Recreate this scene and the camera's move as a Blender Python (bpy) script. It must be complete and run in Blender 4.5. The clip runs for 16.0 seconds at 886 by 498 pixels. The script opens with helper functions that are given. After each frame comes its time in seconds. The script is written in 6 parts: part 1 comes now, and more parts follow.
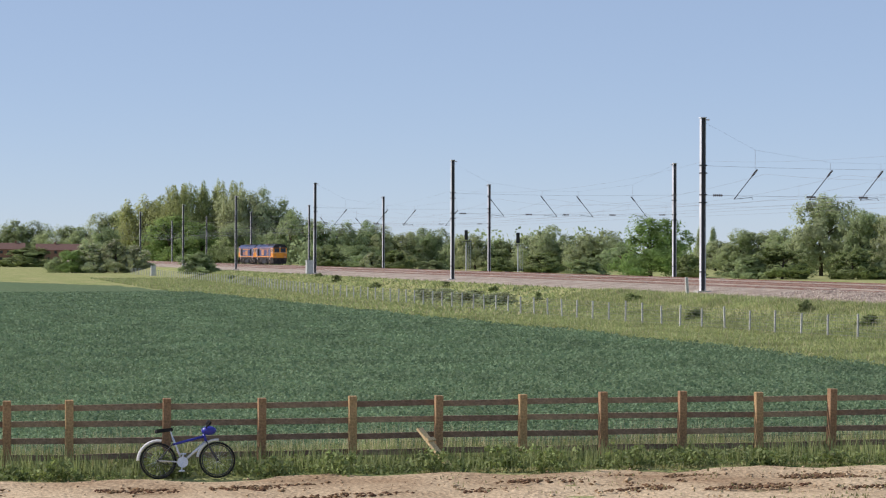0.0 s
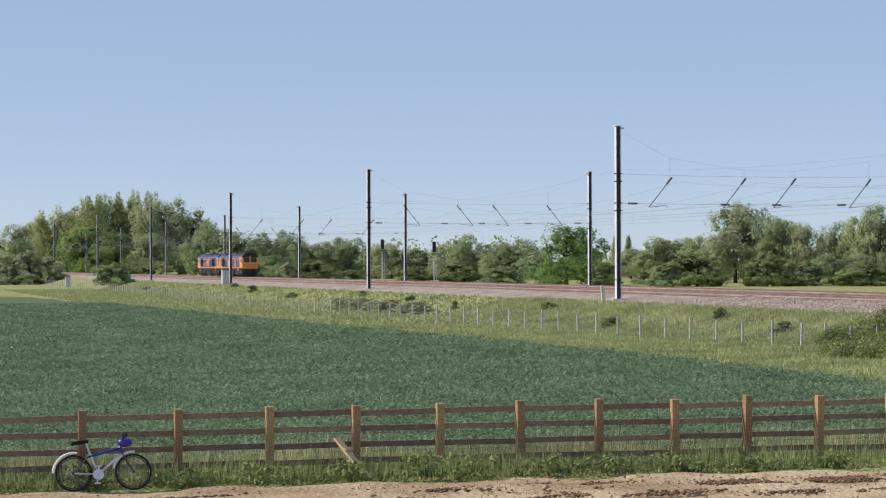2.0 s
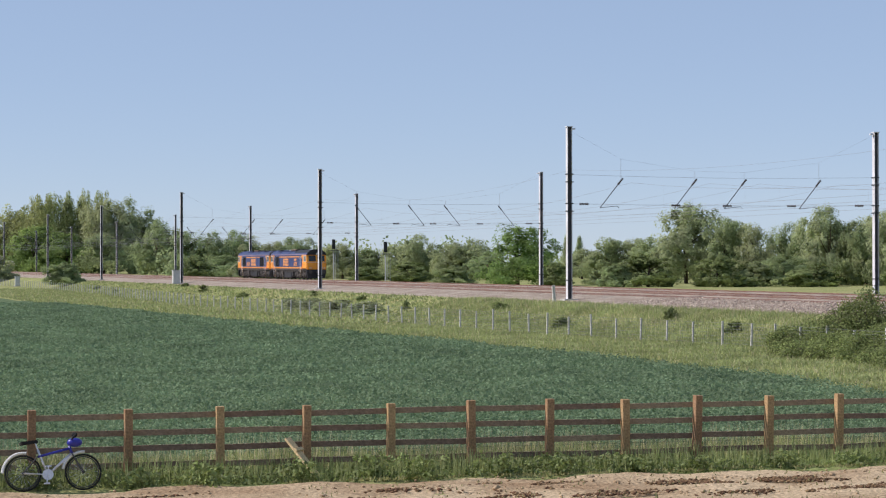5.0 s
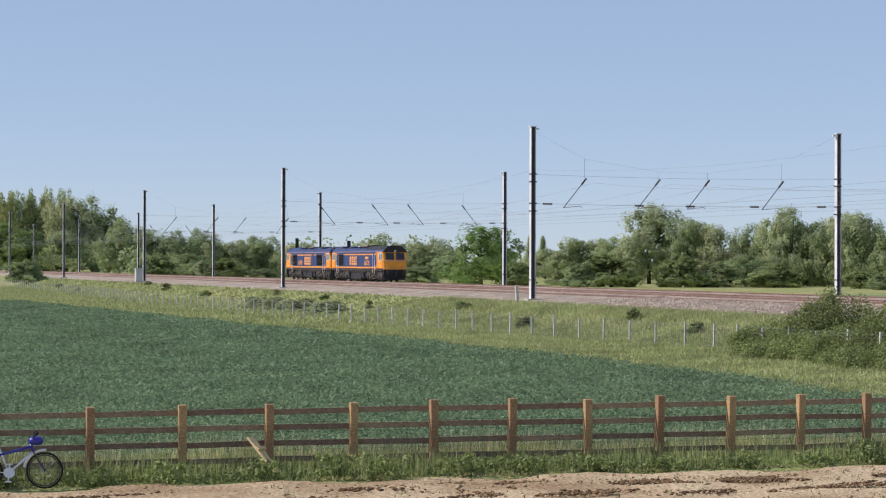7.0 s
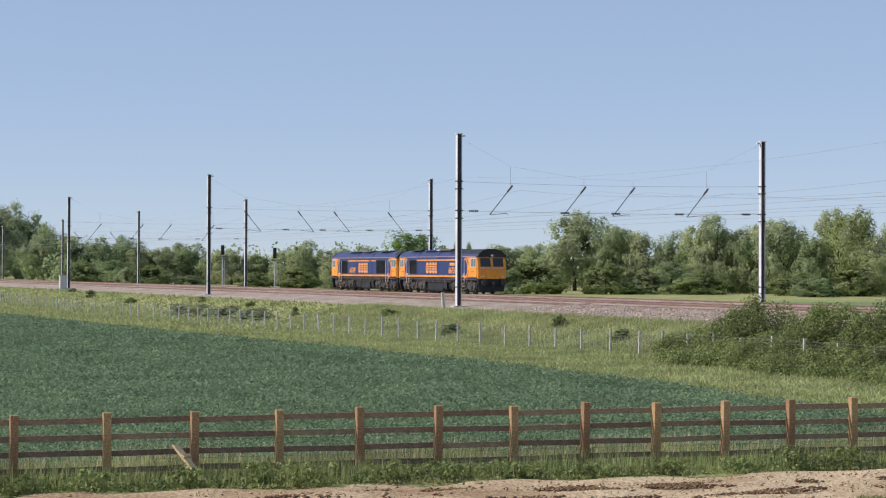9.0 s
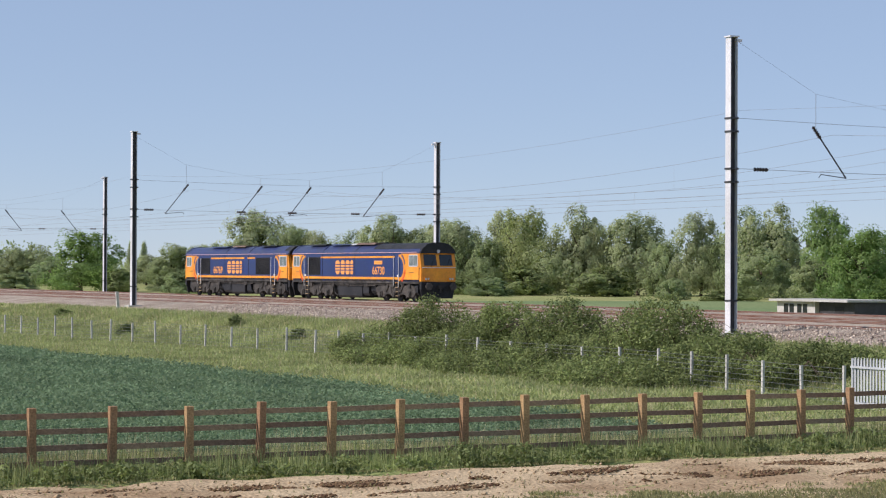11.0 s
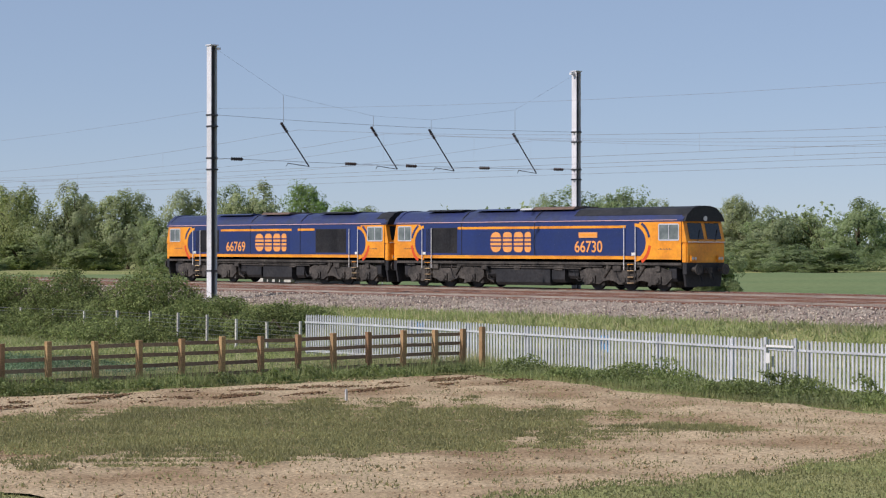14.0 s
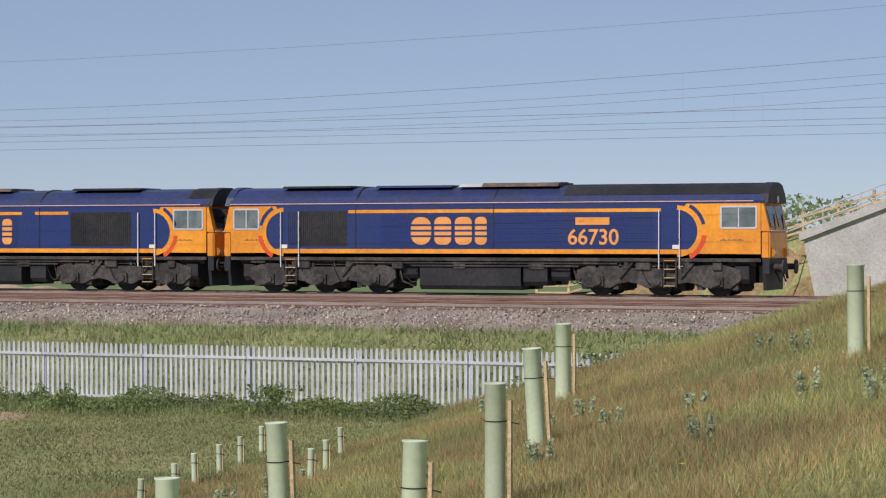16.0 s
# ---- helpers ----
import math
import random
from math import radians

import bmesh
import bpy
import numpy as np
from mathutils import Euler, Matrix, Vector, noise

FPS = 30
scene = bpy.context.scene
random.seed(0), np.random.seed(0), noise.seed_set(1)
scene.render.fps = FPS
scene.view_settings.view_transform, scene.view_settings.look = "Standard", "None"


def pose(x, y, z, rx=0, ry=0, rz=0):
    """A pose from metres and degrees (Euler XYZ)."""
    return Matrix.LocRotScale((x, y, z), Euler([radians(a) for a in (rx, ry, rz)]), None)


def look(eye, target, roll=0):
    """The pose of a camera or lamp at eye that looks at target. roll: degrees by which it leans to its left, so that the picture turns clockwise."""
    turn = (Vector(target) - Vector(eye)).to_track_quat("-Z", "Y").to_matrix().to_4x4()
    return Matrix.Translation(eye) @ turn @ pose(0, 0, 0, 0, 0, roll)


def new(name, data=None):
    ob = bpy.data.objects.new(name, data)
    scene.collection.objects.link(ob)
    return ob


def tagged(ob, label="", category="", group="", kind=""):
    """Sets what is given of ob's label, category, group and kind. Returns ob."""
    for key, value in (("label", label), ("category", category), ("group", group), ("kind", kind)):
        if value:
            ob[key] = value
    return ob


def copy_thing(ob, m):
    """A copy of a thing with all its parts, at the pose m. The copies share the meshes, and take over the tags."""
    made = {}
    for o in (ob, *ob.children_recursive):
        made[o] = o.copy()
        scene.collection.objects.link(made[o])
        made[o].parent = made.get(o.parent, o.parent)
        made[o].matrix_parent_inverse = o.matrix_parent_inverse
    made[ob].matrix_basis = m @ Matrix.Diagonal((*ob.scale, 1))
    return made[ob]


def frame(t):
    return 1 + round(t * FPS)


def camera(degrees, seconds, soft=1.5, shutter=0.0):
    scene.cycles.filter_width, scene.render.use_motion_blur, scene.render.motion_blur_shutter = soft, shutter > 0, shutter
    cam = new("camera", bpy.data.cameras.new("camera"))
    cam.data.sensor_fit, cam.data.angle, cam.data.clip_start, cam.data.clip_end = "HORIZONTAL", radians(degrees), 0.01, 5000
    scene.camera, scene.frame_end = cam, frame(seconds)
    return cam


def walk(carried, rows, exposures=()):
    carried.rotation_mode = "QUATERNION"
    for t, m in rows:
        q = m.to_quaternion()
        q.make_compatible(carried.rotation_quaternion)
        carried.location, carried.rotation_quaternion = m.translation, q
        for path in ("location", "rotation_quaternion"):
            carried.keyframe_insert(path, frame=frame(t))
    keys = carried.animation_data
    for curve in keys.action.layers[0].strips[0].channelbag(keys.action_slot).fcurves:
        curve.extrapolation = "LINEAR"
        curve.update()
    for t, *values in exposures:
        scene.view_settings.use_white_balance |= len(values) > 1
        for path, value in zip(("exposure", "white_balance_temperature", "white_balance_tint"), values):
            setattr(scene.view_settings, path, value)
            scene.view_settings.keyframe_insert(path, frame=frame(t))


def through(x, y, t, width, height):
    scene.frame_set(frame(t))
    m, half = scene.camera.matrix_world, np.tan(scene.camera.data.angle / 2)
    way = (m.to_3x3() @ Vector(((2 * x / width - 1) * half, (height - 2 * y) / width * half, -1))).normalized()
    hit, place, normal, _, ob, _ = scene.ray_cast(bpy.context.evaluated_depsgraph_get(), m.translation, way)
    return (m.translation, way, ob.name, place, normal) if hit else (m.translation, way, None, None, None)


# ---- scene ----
cam = camera(22.76, 16.0, soft=1.2)
PATH = [
    (0.0, pose(0.00, 0.00, 3.70, 90.140, -0.149, 77.065)),
    (0.5, pose(0.00, 0.00, 3.70, 90.186, -0.091, 76.320)),
    (1.0, pose(0.00, 0.00, 3.70, 90.206, 0.151, 75.710)),
    (1.5, pose(0.00, 0.00, 3.70, 90.331, 0.292, 75.256)),
    (2.0, pose(0.00, 0.00, 3.70, 90.380, 0.198, 74.887)),
    (2.5, pose(0.00, 0.00, 3.70, 90.358, 0.120, 74.609)),
    (3.0, pose(0.00, 0.00, 3.70, 90.310, 0.082, 74.373)),
    (3.5, pose(0.00, 0.00, 3.70, 90.295, 0.083, 74.163)),
    (4.0, pose(0.00, 0.00, 3.70, 90.351, 0.114, 73.969)),
    (6.5, pose(0.00, 0.00, 3.70, 90.342, -0.099, 72.985)),
    (7.0, pose(0.00, 0.00, 3.70, 90.363, -0.156, 72.666)),
    (7.5, pose(0.00, 0.00, 3.70, 90.354, -0.221, 72.198)),
    (8.0, pose(0.00, 0.00, 3.70, 90.385, -0.252, 71.659)),
    (10.3, pose(0.00, 0.00, 3.70, 90.697, -0.161, 66.031)),
    (10.5, pose(0.00, 0.00, 3.70, 90.660, -0.240, 64.622)),
    (11.0, pose(0.00, 0.00, 3.70, 90.564, -0.228, 62.332)),
    (11.5, pose(0.00, 0.00, 3.70, 90.387, -0.308, 60.903)),
    (12.0, pose(0.00, 0.00, 3.70, 90.275, -0.333, 58.982)),
    (12.5, pose(1.17, -0.78, 3.73, 90.172, -0.190, 56.480)),
    (13.0, pose(4.16, -2.77, 3.70, 89.786, -0.214, 53.345)),
    (13.5, pose(8.32, -5.54, 3.70, 89.781, -0.052, 51.334)),
    (14.0, pose(11.65, -7.76, 3.70, 89.930, -0.022, 49.089)),
    (14.5, pose(11.90, -7.93, 3.70, 89.876, 0.003, 44.971)),
    (15.0, pose(10.89, -7.23, 3.69, 89.868, 0.192, 36.802)),
    (15.2, pose(10.89, -7.23, 3.69, 89.894, 0.070, 34.104)),
    (15.5, pose(10.88, -7.24, 3.69, 89.903, 0.111, 29.447)),
    (15.7, pose(10.87, -7.24, 3.69, 89.844, 0.031, 26.834)),
    (15.8, pose(10.87, -7.24, 3.69, 89.773, 0.035, 25.332)),
    (16.0, pose(10.86, -7.24, 3.69, 89.685, 0.041, 22.283)),
]
walk(cam, PATH, [(0.0, 0.10, 6450, 20), (11.0, 0.08, 6450, 20), (13.0, 0.02, 6450, 20), (14.5, -0.23, 6450, 20), (16.0, -0.32, 6450, 20)])

# ---- light ----
SUN_DIR = Vector((-0.20, -0.76, 0.62)).normalized()
world = bpy.data.worlds.new("sky")
scene.world = world
world.use_nodes = True
wn = world.node_tree.nodes
sky = wn.new("ShaderNodeTexSky")
sky.sky_type = "NISHITA"
sky.sun_disc = False
sky.sun_elevation = math.asin(SUN_DIR.z)
sky.sun_rotation = math.atan2(SUN_DIR.x, SUN_DIR.y)
sky.air_density, sky.dust_density, sky.ozone_density = 0.62, 0.05, 1.6
# thin high haze evens the clear sky out
haze = wn.new("ShaderNodeMixRGB")
haze.inputs["Fac"].default_value = 0.55
haze.inputs["Color2"].default_value = (3.75, 5.2, 6.75, 1)
world.node_tree.links.new(sky.outputs[0], haze.inputs["Color1"])
world.node_tree.links.new(haze.outputs[0], wn["Background"].inputs[0])
wn["Background"].inputs[1].default_value = 0.10
sun_data = bpy.data.lights.new("sun", "SUN")
sun_data.energy, sun_data.angle, sun_data.color = 4.2, radians(0.5), (1.0, 0.95, 0.87)
sun_ob = new("sun", sun_data)
sun_ob.matrix_world = look(SUN_DIR * 100, (0, 0, 0))
scene.view_settings.exposure = 0.0


# ---- materials ----
def material(name, colour, rough=0.8, metal=0.0, vary=0.25, scale=3.0, fine=40.0, bump=0.3, second=None, rand=0.0, island=0.0, spec=0.3, mix_lo=0.4, mix_hi=0.6, dist=0.02):
    """Principled surface with two scales of tone variation and a fine relief, in object metres."""
    m = bpy.data.materials.new(name)
    m.use_nodes = True
    nt = m.node_tree
    N, L = nt.nodes, nt.links
    b = N["Principled BSDF"]
    b.inputs["Roughness"].default_value = rough
    b.inputs["Metallic"].default_value = metal
    b.inputs["Specular IOR Level"].default_value = spec
    geo = N.new("ShaderNodeNewGeometry")
    big, small = N.new("ShaderNodeTexNoise"), N.new("ShaderNodeTexNoise")
    for n, s, d in ((big, scale, 4), (small, fine, 3)):
        n.inputs["Scale"].default_value, n.inputs["Detail"].default_value = s, d
        L.new(geo.outputs["Position"] if rand == 0 else N.new("ShaderNodeTexCoord").outputs["Object"], n.inputs["Vector"])
    ramp = N.new("ShaderNodeValToRGB")
    c2 = second if second else tuple(max(0.0, c * (1 - vary)) for c in colour)
    ramp.color_ramp.elements[0].position, ramp.color_ramp.elements[1].position = mix_lo, mix_hi
    ramp.color_ramp.elements[0].color = (*colour, 1)
    ramp.color_ramp.elements[1].color = (*c2, 1)
    L.new(big.outputs["Fac"], ramp.inputs["Fac"])
    hsv = N.new("ShaderNodeHueSaturation")
    L.new(ramp.outputs["Color"], hsv.inputs["Color"])
    mr = N.new("ShaderNodeMapRange")
    mr.inputs["From Min"].default_value, mr.inputs["From Max"].default_value = 0.3, 0.7
    mr.inputs["To Min"].default_value, mr.inputs["To Max"].default_value = 1 - vary, 1 + vary
    L.new(small.outputs["Fac"], mr.inputs["Value"])
    value = mr.outputs["Result"]
    if rand or island:
        src = N.new("ShaderNodeObjectInfo").outputs["Random"] if rand else geo.outputs["Random Per Island"]
        k = rand or island
        m2 = N.new("ShaderNodeMapRange")
        m2.inputs["To Min"].default_value, m2.inputs["To Max"].default_value = 1 - k, 1 + k
        L.new(src, m2.inputs["Value"])
        mul = N.new("ShaderNodeMath")
        mul.operation = "MULTIPLY"
        L.new(value, mul.inputs[0]), L.new(m2.outputs["Result"], mul.inputs[1])
        value = mul.outputs[0]
        m3 = N.new("ShaderNodeMapRange")
        m3.inputs["To Min"].default_value, m3.inputs["To Max"].default_value = 0.5 - 0.05 * k, 0.5 + 0.05 * k
        L.new(src, m3.inputs["Value"]), L.new(m3.outputs["Result"], hsv.inputs["Hue"])
    L.new(value, hsv.inputs["Value"])
    L.new(hsv.outputs["Color"], b.inputs["Base Color"])
    if bump:
        bp = N.new("ShaderNodeBump")
        bp.inputs["Strength"].default_value, bp.inputs["Distance"].default_value = bump, dist
        L.new(small.outputs["Fac"], bp.inputs["Height"]), L.new(bp.outputs["Normal"], b.inputs["Normal"])
    return m


def leafy(name, colour, island=0.35, through=0.45, tint=0.0, gloss=0.04):
    """Foliage: a diffuse leaf that lets some light through, varied leaf by leaf and tree by tree."""
    m = bpy.data.materials.new(name)
    m.use_nodes = True
    N, L = m.node_tree.nodes, m.node_tree.links
    N.remove(N["Principled BSDF"])
    geo, info = N.new("ShaderNodeNewGeometry"), N.new("ShaderNodeObjectInfo")
    noise_n = N.new("ShaderNodeTexNoise")
    noise_n.inputs["Scale"].default_value = 0.35
    L.new(geo.outputs["Position"], noise_n.inputs["Vector"])
    hsv = N.new("ShaderNodeHueSaturation")
    hsv.inputs["Color"].default_value = (*colour, 1)
    a = N.new("ShaderNodeMapRange")
    a.inputs["To Min"].default_value, a.inputs["To Max"].default_value = 1 - island, 1 + island
    L.new(geo.outputs["Random Per Island"], a.inputs["Value"])
    b = N.new("ShaderNodeMapRange")
    b.inputs["From Min"].default_value, b.inputs["From Max"].default_value = 0.3, 0.7
    b.inputs["To Min"].default_value, b.inputs["To Max"].default_value = 0.75, 1.25
    L.new(noise_n.outputs["Fac"], b.inputs["Value"])
    mul = N.new("ShaderNodeMath")
    mul.operation = "MULTIPLY"
    L.new(a.outputs[0], mul.inputs[0]), L.new(b.outputs[0], mul.inputs[1]), L.new(mul.outputs[0], hsv.inputs["Value"])
    h = N.new("ShaderNodeMapRange")
    h.inputs["To Min"].default_value, h.inputs["To Max"].default_value = 0.5 - tint, 0.5 + tint
    L.new(info.outputs["Random"], h.inputs["Value"]), L.new(h.outputs[0], hsv.inputs["Hue"])
    dif, tr, mix, out = N.new("ShaderNodeBsdfDiffuse"), N.new("ShaderNodeBsdfTranslucent"), N.new("ShaderNodeMixShader"), N["Material Output"]
    mix.inputs[0].default_value = through
    L.new(hsv.outputs[0], dif.inputs[0]), L.new(hsv.outputs[0], tr.inputs[0])
    L.new(dif.outputs[0], mix.inputs[1]), L.new(tr.outputs[0], mix.inputs[2])
    gl, top = N.new("ShaderNodeBsdfGlossy"), N.new("ShaderNodeMixShader")
    gl.inputs["Roughness"].default_value, gl.inputs["Color"].default_value = 0.8, (0.9, 0.9, 0.9, 1)
    top.inputs[0].default_value = gloss
    L.new(mix.outputs[0], top.inputs[1]), L.new(gl.outputs[0], top.inputs[2]), L.new(top.outputs[0], out.inputs["Surface"])
    return m


M_GRASS = material("meadow_grass", (0.235, 0.27, 0.105), 1.0, spec=0.0, vary=0.3, scale=0.25, fine=9, second=(0.34, 0.33, 0.155), bump=0.6, dist=0.08)
M_FARGRASS = material("far_meadow", (0.17, 0.23, 0.11), 1.0, vary=0.2, scale=0.05, fine=2, second=(0.20, 0.25, 0.12), spec=0.0)
M_DIRT = material("trodden_dirt", (0.51, 0.395, 0.255), 1.0, spec=0.0, vary=0.4, scale=0.35, fine=14, second=(0.31, 0.215, 0.13), bump=0.8, dist=0.05, mix_lo=0.42, mix_hi=0.68)
M_CLOD = material("turned_soil", (0.20, 0.125, 0.075), 1.0, spec=0.0, vary=0.3, scale=2.0, island=0.35, bump=0.3)
M_SOIL = material("crop_soil", (0.12, 0.17, 0.095), 1.0, spec=0.0, vary=0.35, scale=0.15, fine=7, second=(0.13, 0.175, 0.095), bump=0.8, dist=0.1)
M_BALLAST = material("ballast_stone", (0.45, 0.38, 0.305), 1.0, spec=0.05, vary=0.45, scale=0.5, fine=22, second=(0.34, 0.275, 0.22), bump=1.0, dist=0.08)
M_STONE = material("loose_stone", (0.50, 0.41, 0.345), 0.9, vary=0.2, island=0.45, bump=0)
M_RAIL = material("rusty_rail", (0.18, 0.078, 0.048), 0.75, vary=0.3, scale=0.7, fine=30, second=(0.24, 0.13, 0.09))
M_RAILTOP = material("worn_rail_head", (0.5, 0.47, 0.45), 0.35, metal=1.0, vary=0.1)
M_SLEEPER = material("concrete_sleeper", (0.36, 0.32, 0.28), 0.9, vary=0.25, rand=0.15)
M_STEEL = material("galvanised_mast", (0.72, 0.72, 0.74), 0.6, metal=0.1, vary=0.15, scale=0.8, fine=25, second=(0.60, 0.60, 0.61), bump=0.1)
M_DARKSTEEL = material("dark_steel", (0.06, 0.06, 0.065), 0.6, vary=0.2)
M_WIRE = material("copper_wire", (0.30, 0.30, 0.32), 0.5, metal=0.3, vary=0.1, bump=0)
M_INSUL = material("brown_insulator", (0.05, 0.035, 0.03), 0.3, vary=0.1)
M_WOOD = material("fence_timber", (0.375, 0.24, 0.125), 0.85, vary=0.3, scale=1.5, fine=28, second=(0.28, 0.165, 0.08), rand=0.22, bump=0.4)
M_RAILWOOD = material("weathered_rail_timber", (0.30, 0.21, 0.14), 0.85, vary=0.3, scale=1.5, fine=28, second=(0.22, 0.155, 0.105), rand=0.22, bump=0.4)
M_PALEWOOD = material("pale_timber", (0.60, 0.44, 0.25), 0.85, vary=0.25, scale=2, fine=30, rand=0.15)
M_PALE = material("galvanised_pale", (0.62, 0.64, 0.66), 0.5, metal=0.3, vary=0.12, scale=2.0, fine=30, rand=0.1, bump=0.05)
M_WPOST = material("concrete_post", (0.55, 0.54, 0.50), 0.9, vary=0.2, rand=0.15)
M_MESH = material("fence_mesh_wire", (0.18, 0.19, 0.185), 0.6, metal=0.3, vary=0.1, bump=0)
M_TUBE = material("tree_guard_plastic", (0.58, 0.66, 0.46), 0.5, vary=0.05, scale=1.5, fine=20, second=(0.52, 0.60, 0.42), rand=0.12, bump=0.05)
M_CONC = material("concrete", (0.50, 0.49, 0.46), 0.9, vary=0.15, scale=0.6, fine=12, second=(0.42, 0.41, 0.38))
M_EARTH = material("cut_earth", (0.33, 0.22, 0.11), 0.95, vary=0.3, scale=0.6, fine=6, second=(0.24, 0.19, 0.09), bump=0.8, dist=0.1)
M_BARK = material("bark", (0.12, 0.09, 0.065), 0.95, vary=0.3, scale=2, fine=12)
M_BRICK = material("orange_brick_far", (0.27, 0.14, 0.10), 0.9, vary=0.15)
M_ROOFT = material("roof_tile_far", (0.17, 0.10, 0.08), 0.9, vary=0.2)
M_WHITE = material("white_paint", (0.75, 0.75, 0.72), 0.6, vary=0.1)
M_GREY = material("grey_cabinet_paint", (0.52, 0.53, 0.52), 0.6, vary=0.12)
M_GLASS = material("dark_glass", (0.02, 0.025, 0.03), 0.08, vary=0.1, bump=0, spec=0.6)
# paler pane colour paints in reflections and the bright cab behind the glass
M_CABGLASS = material("cab_side_glass", (0.17, 0.205, 0.20), 0.08, vary=0.15, scale=2.0, second=(0.10, 0.125, 0.125), bump=0, spec=0.6)
M_YSIGN = material("yellow_sign_paint", (0.75, 0.62, 0.06), 0.6, vary=0.08)
M_TARP = material("blue_plastic", (0.12, 0.35, 0.62), 0.6, vary=0.2)
# locomotive paint
M_BLUE = material("blue_body_paint", (0.014, 0.033, 0.145), 0.38, vary=0.12, scale=0.7, fine=8, second=(0.018, 0.036, 0.128), bump=0.03, spec=0.5)
M_ORANGE = material("orange_body_paint", (0.88, 0.345, 0.02), 0.42, vary=0.1, scale=0.9, fine=8, second=(0.72, 0.26, 0.02), bump=0.03, spec=0.5)
M_ROOFBLUE = material("blue_roof_paint", (0.030, 0.042, 0.13), 0.38, spec=0.5, vary=0.2, scale=0.8, fine=6, second=(0.035, 0.045, 0.10), bump=0.05)
M_BLACK = material("black_body_paint", (0.018, 0.019, 0.022), 0.6, vary=0.3, scale=0.8, fine=8, second=(0.03, 0.03, 0.032), bump=0.1)
M_UNDER = material("grimy_underframe", (0.042, 0.039, 0.036), 0.85, vary=0.4, scale=1.4, fine=9, second=(0.08, 0.072, 0.064), bump=0.4)
M_EXH = material("burnt_exhaust_panel", (0.19, 0.13, 0.10), 0.8, vary=0.3, scale=1.5, fine=8)
M_RED = material("red_orange_stripe", (0.72, 0.09, 0.025), 0.45, vary=0.1)
M_PINK = material("pale_pink_line", (0.70, 0.45, 0.48), 0.6, vary=0.1, bump=0)
M_LOGO = material("orange_lettering", (0.85, 0.36, 0.10), 0.5, vary=0.1, bump=0)
M_LAMP = material("clear_lamp_lens", (0.6, 0.6, 0.58), 0.2, vary=0.1, bump=0)
# bicycle
M_BBLUE = material("blue_bicycle_paint", (0.03, 0.035, 0.33), 0.35, vary=0.1, bump=0, spec=0.5)
M_SILVER = material("silver_alloy", (0.70, 0.70, 0.73), 0.35, metal=0.35, vary=0.1, bump=0)
M_RUBBER = material("black_rubber", (0.02, 0.02, 0.02), 0.85, vary=0.2)
# leaves
L_CROP = leafy("crop_leaf", (0.165, 0.245, 0.13), 0.2, 0.4, 0.0, 0.025)
L_GRASS = leafy("grass_blade", (0.30, 0.345, 0.13), 0.25, 0.45)
L_DRY = leafy("dry_grass_blade", (0.52, 0.46, 0.27), 0.3, 0.4)
L_BANK = leafy("bank_grass_blade", (0.43, 0.375, 0.14), 0.45, 0.4)
L_TURF = leafy("trodden_turf_blade", (0.265, 0.265, 0.105), 0.3, 0.4)
L_RUSSET = leafy("russet_grass_stem", (0.44, 0.285, 0.13), 0.4, 0.4)
L_THISTLE = leafy("thistle_leaf", (0.42, 0.47, 0.29), 0.35, 0.4)
L_WEED = leafy("weed_leaf", (0.205, 0.26, 0.08), 0.4, 0.45)
L_BRAMBLE = leafy("bramble_leaf", (0.205, 0.25, 0.085), 0.5, 0.45, 0.0, 0.02)
L_WILLOW = leafy("willow_leaf", (0.39, 0.44, 0.235), 0.2, 0.62, 0.012, 0.02)
L_DARK = leafy("dark_tree_leaf", (0.34, 0.41, 0.20), 0.2, 0.62, 0.012, 0.02)
L_BRIGHT = leafy("bright_tree_leaf", (0.25, 0.355, 0.11), 0.2, 0.62, 0.012, 0.02)
L_POPLAR = leafy("poplar_leaf", (0.37, 0.41, 0.165), 0.2, 0.62, 0.012, 0.02)
L_BLOSSOM = leafy("hawthorn_blossom", (0.55, 0.53, 0.42), 0.3, 0.3)
L_OAK = leafy("young_oak_leaf", (0.44, 0.37, 0.15), 0.35, 0.5)


# ---- mesh helpers ----
def box(bm, x0, x1, y0, y1, z0, z1, m=None):
    v = [bm.verts.new((x, y, z)) for x in (x0, x1) for y in (y0, y1) for z in (z0, z1)]
    if m is not None:
        for q in v:
            q.co = m @ q.co
    for f in ((0, 1, 3, 2), (4, 6, 7, 5), (0, 4, 5, 1), (2, 3, 7, 6), (0, 2, 6, 4), (1, 5, 7, 3)):
        bm.faces.new([v[i] for i in f])
    return v


def tube(bm, p, q, r0, r1=None, n=8, caps=True):
    p, q = Vector(p), Vector(q)
    r1 = r0 if r1 is None else r1
    d = (q - p).normalized()
    u = d.orthogonal().normalized()
    w = d.cross(u)
    a = [bm.verts.new(p + (u * math.cos(k * math.tau / n) + w * math.sin(k * math.tau / n)) * r0) for k in range(n)]
    b = [bm.verts.new(q + (u * math.cos(k * math.tau / n) + w * math.sin(k * math.tau / n)) * r1) for k in range(n)]
    for k in range(n):
        bm.faces.new((a[k], a[(k + 1) % n], b[(k + 1) % n], b[k]))
    if caps:
        bm.faces.new(a[::-1]), bm.faces.new(b)


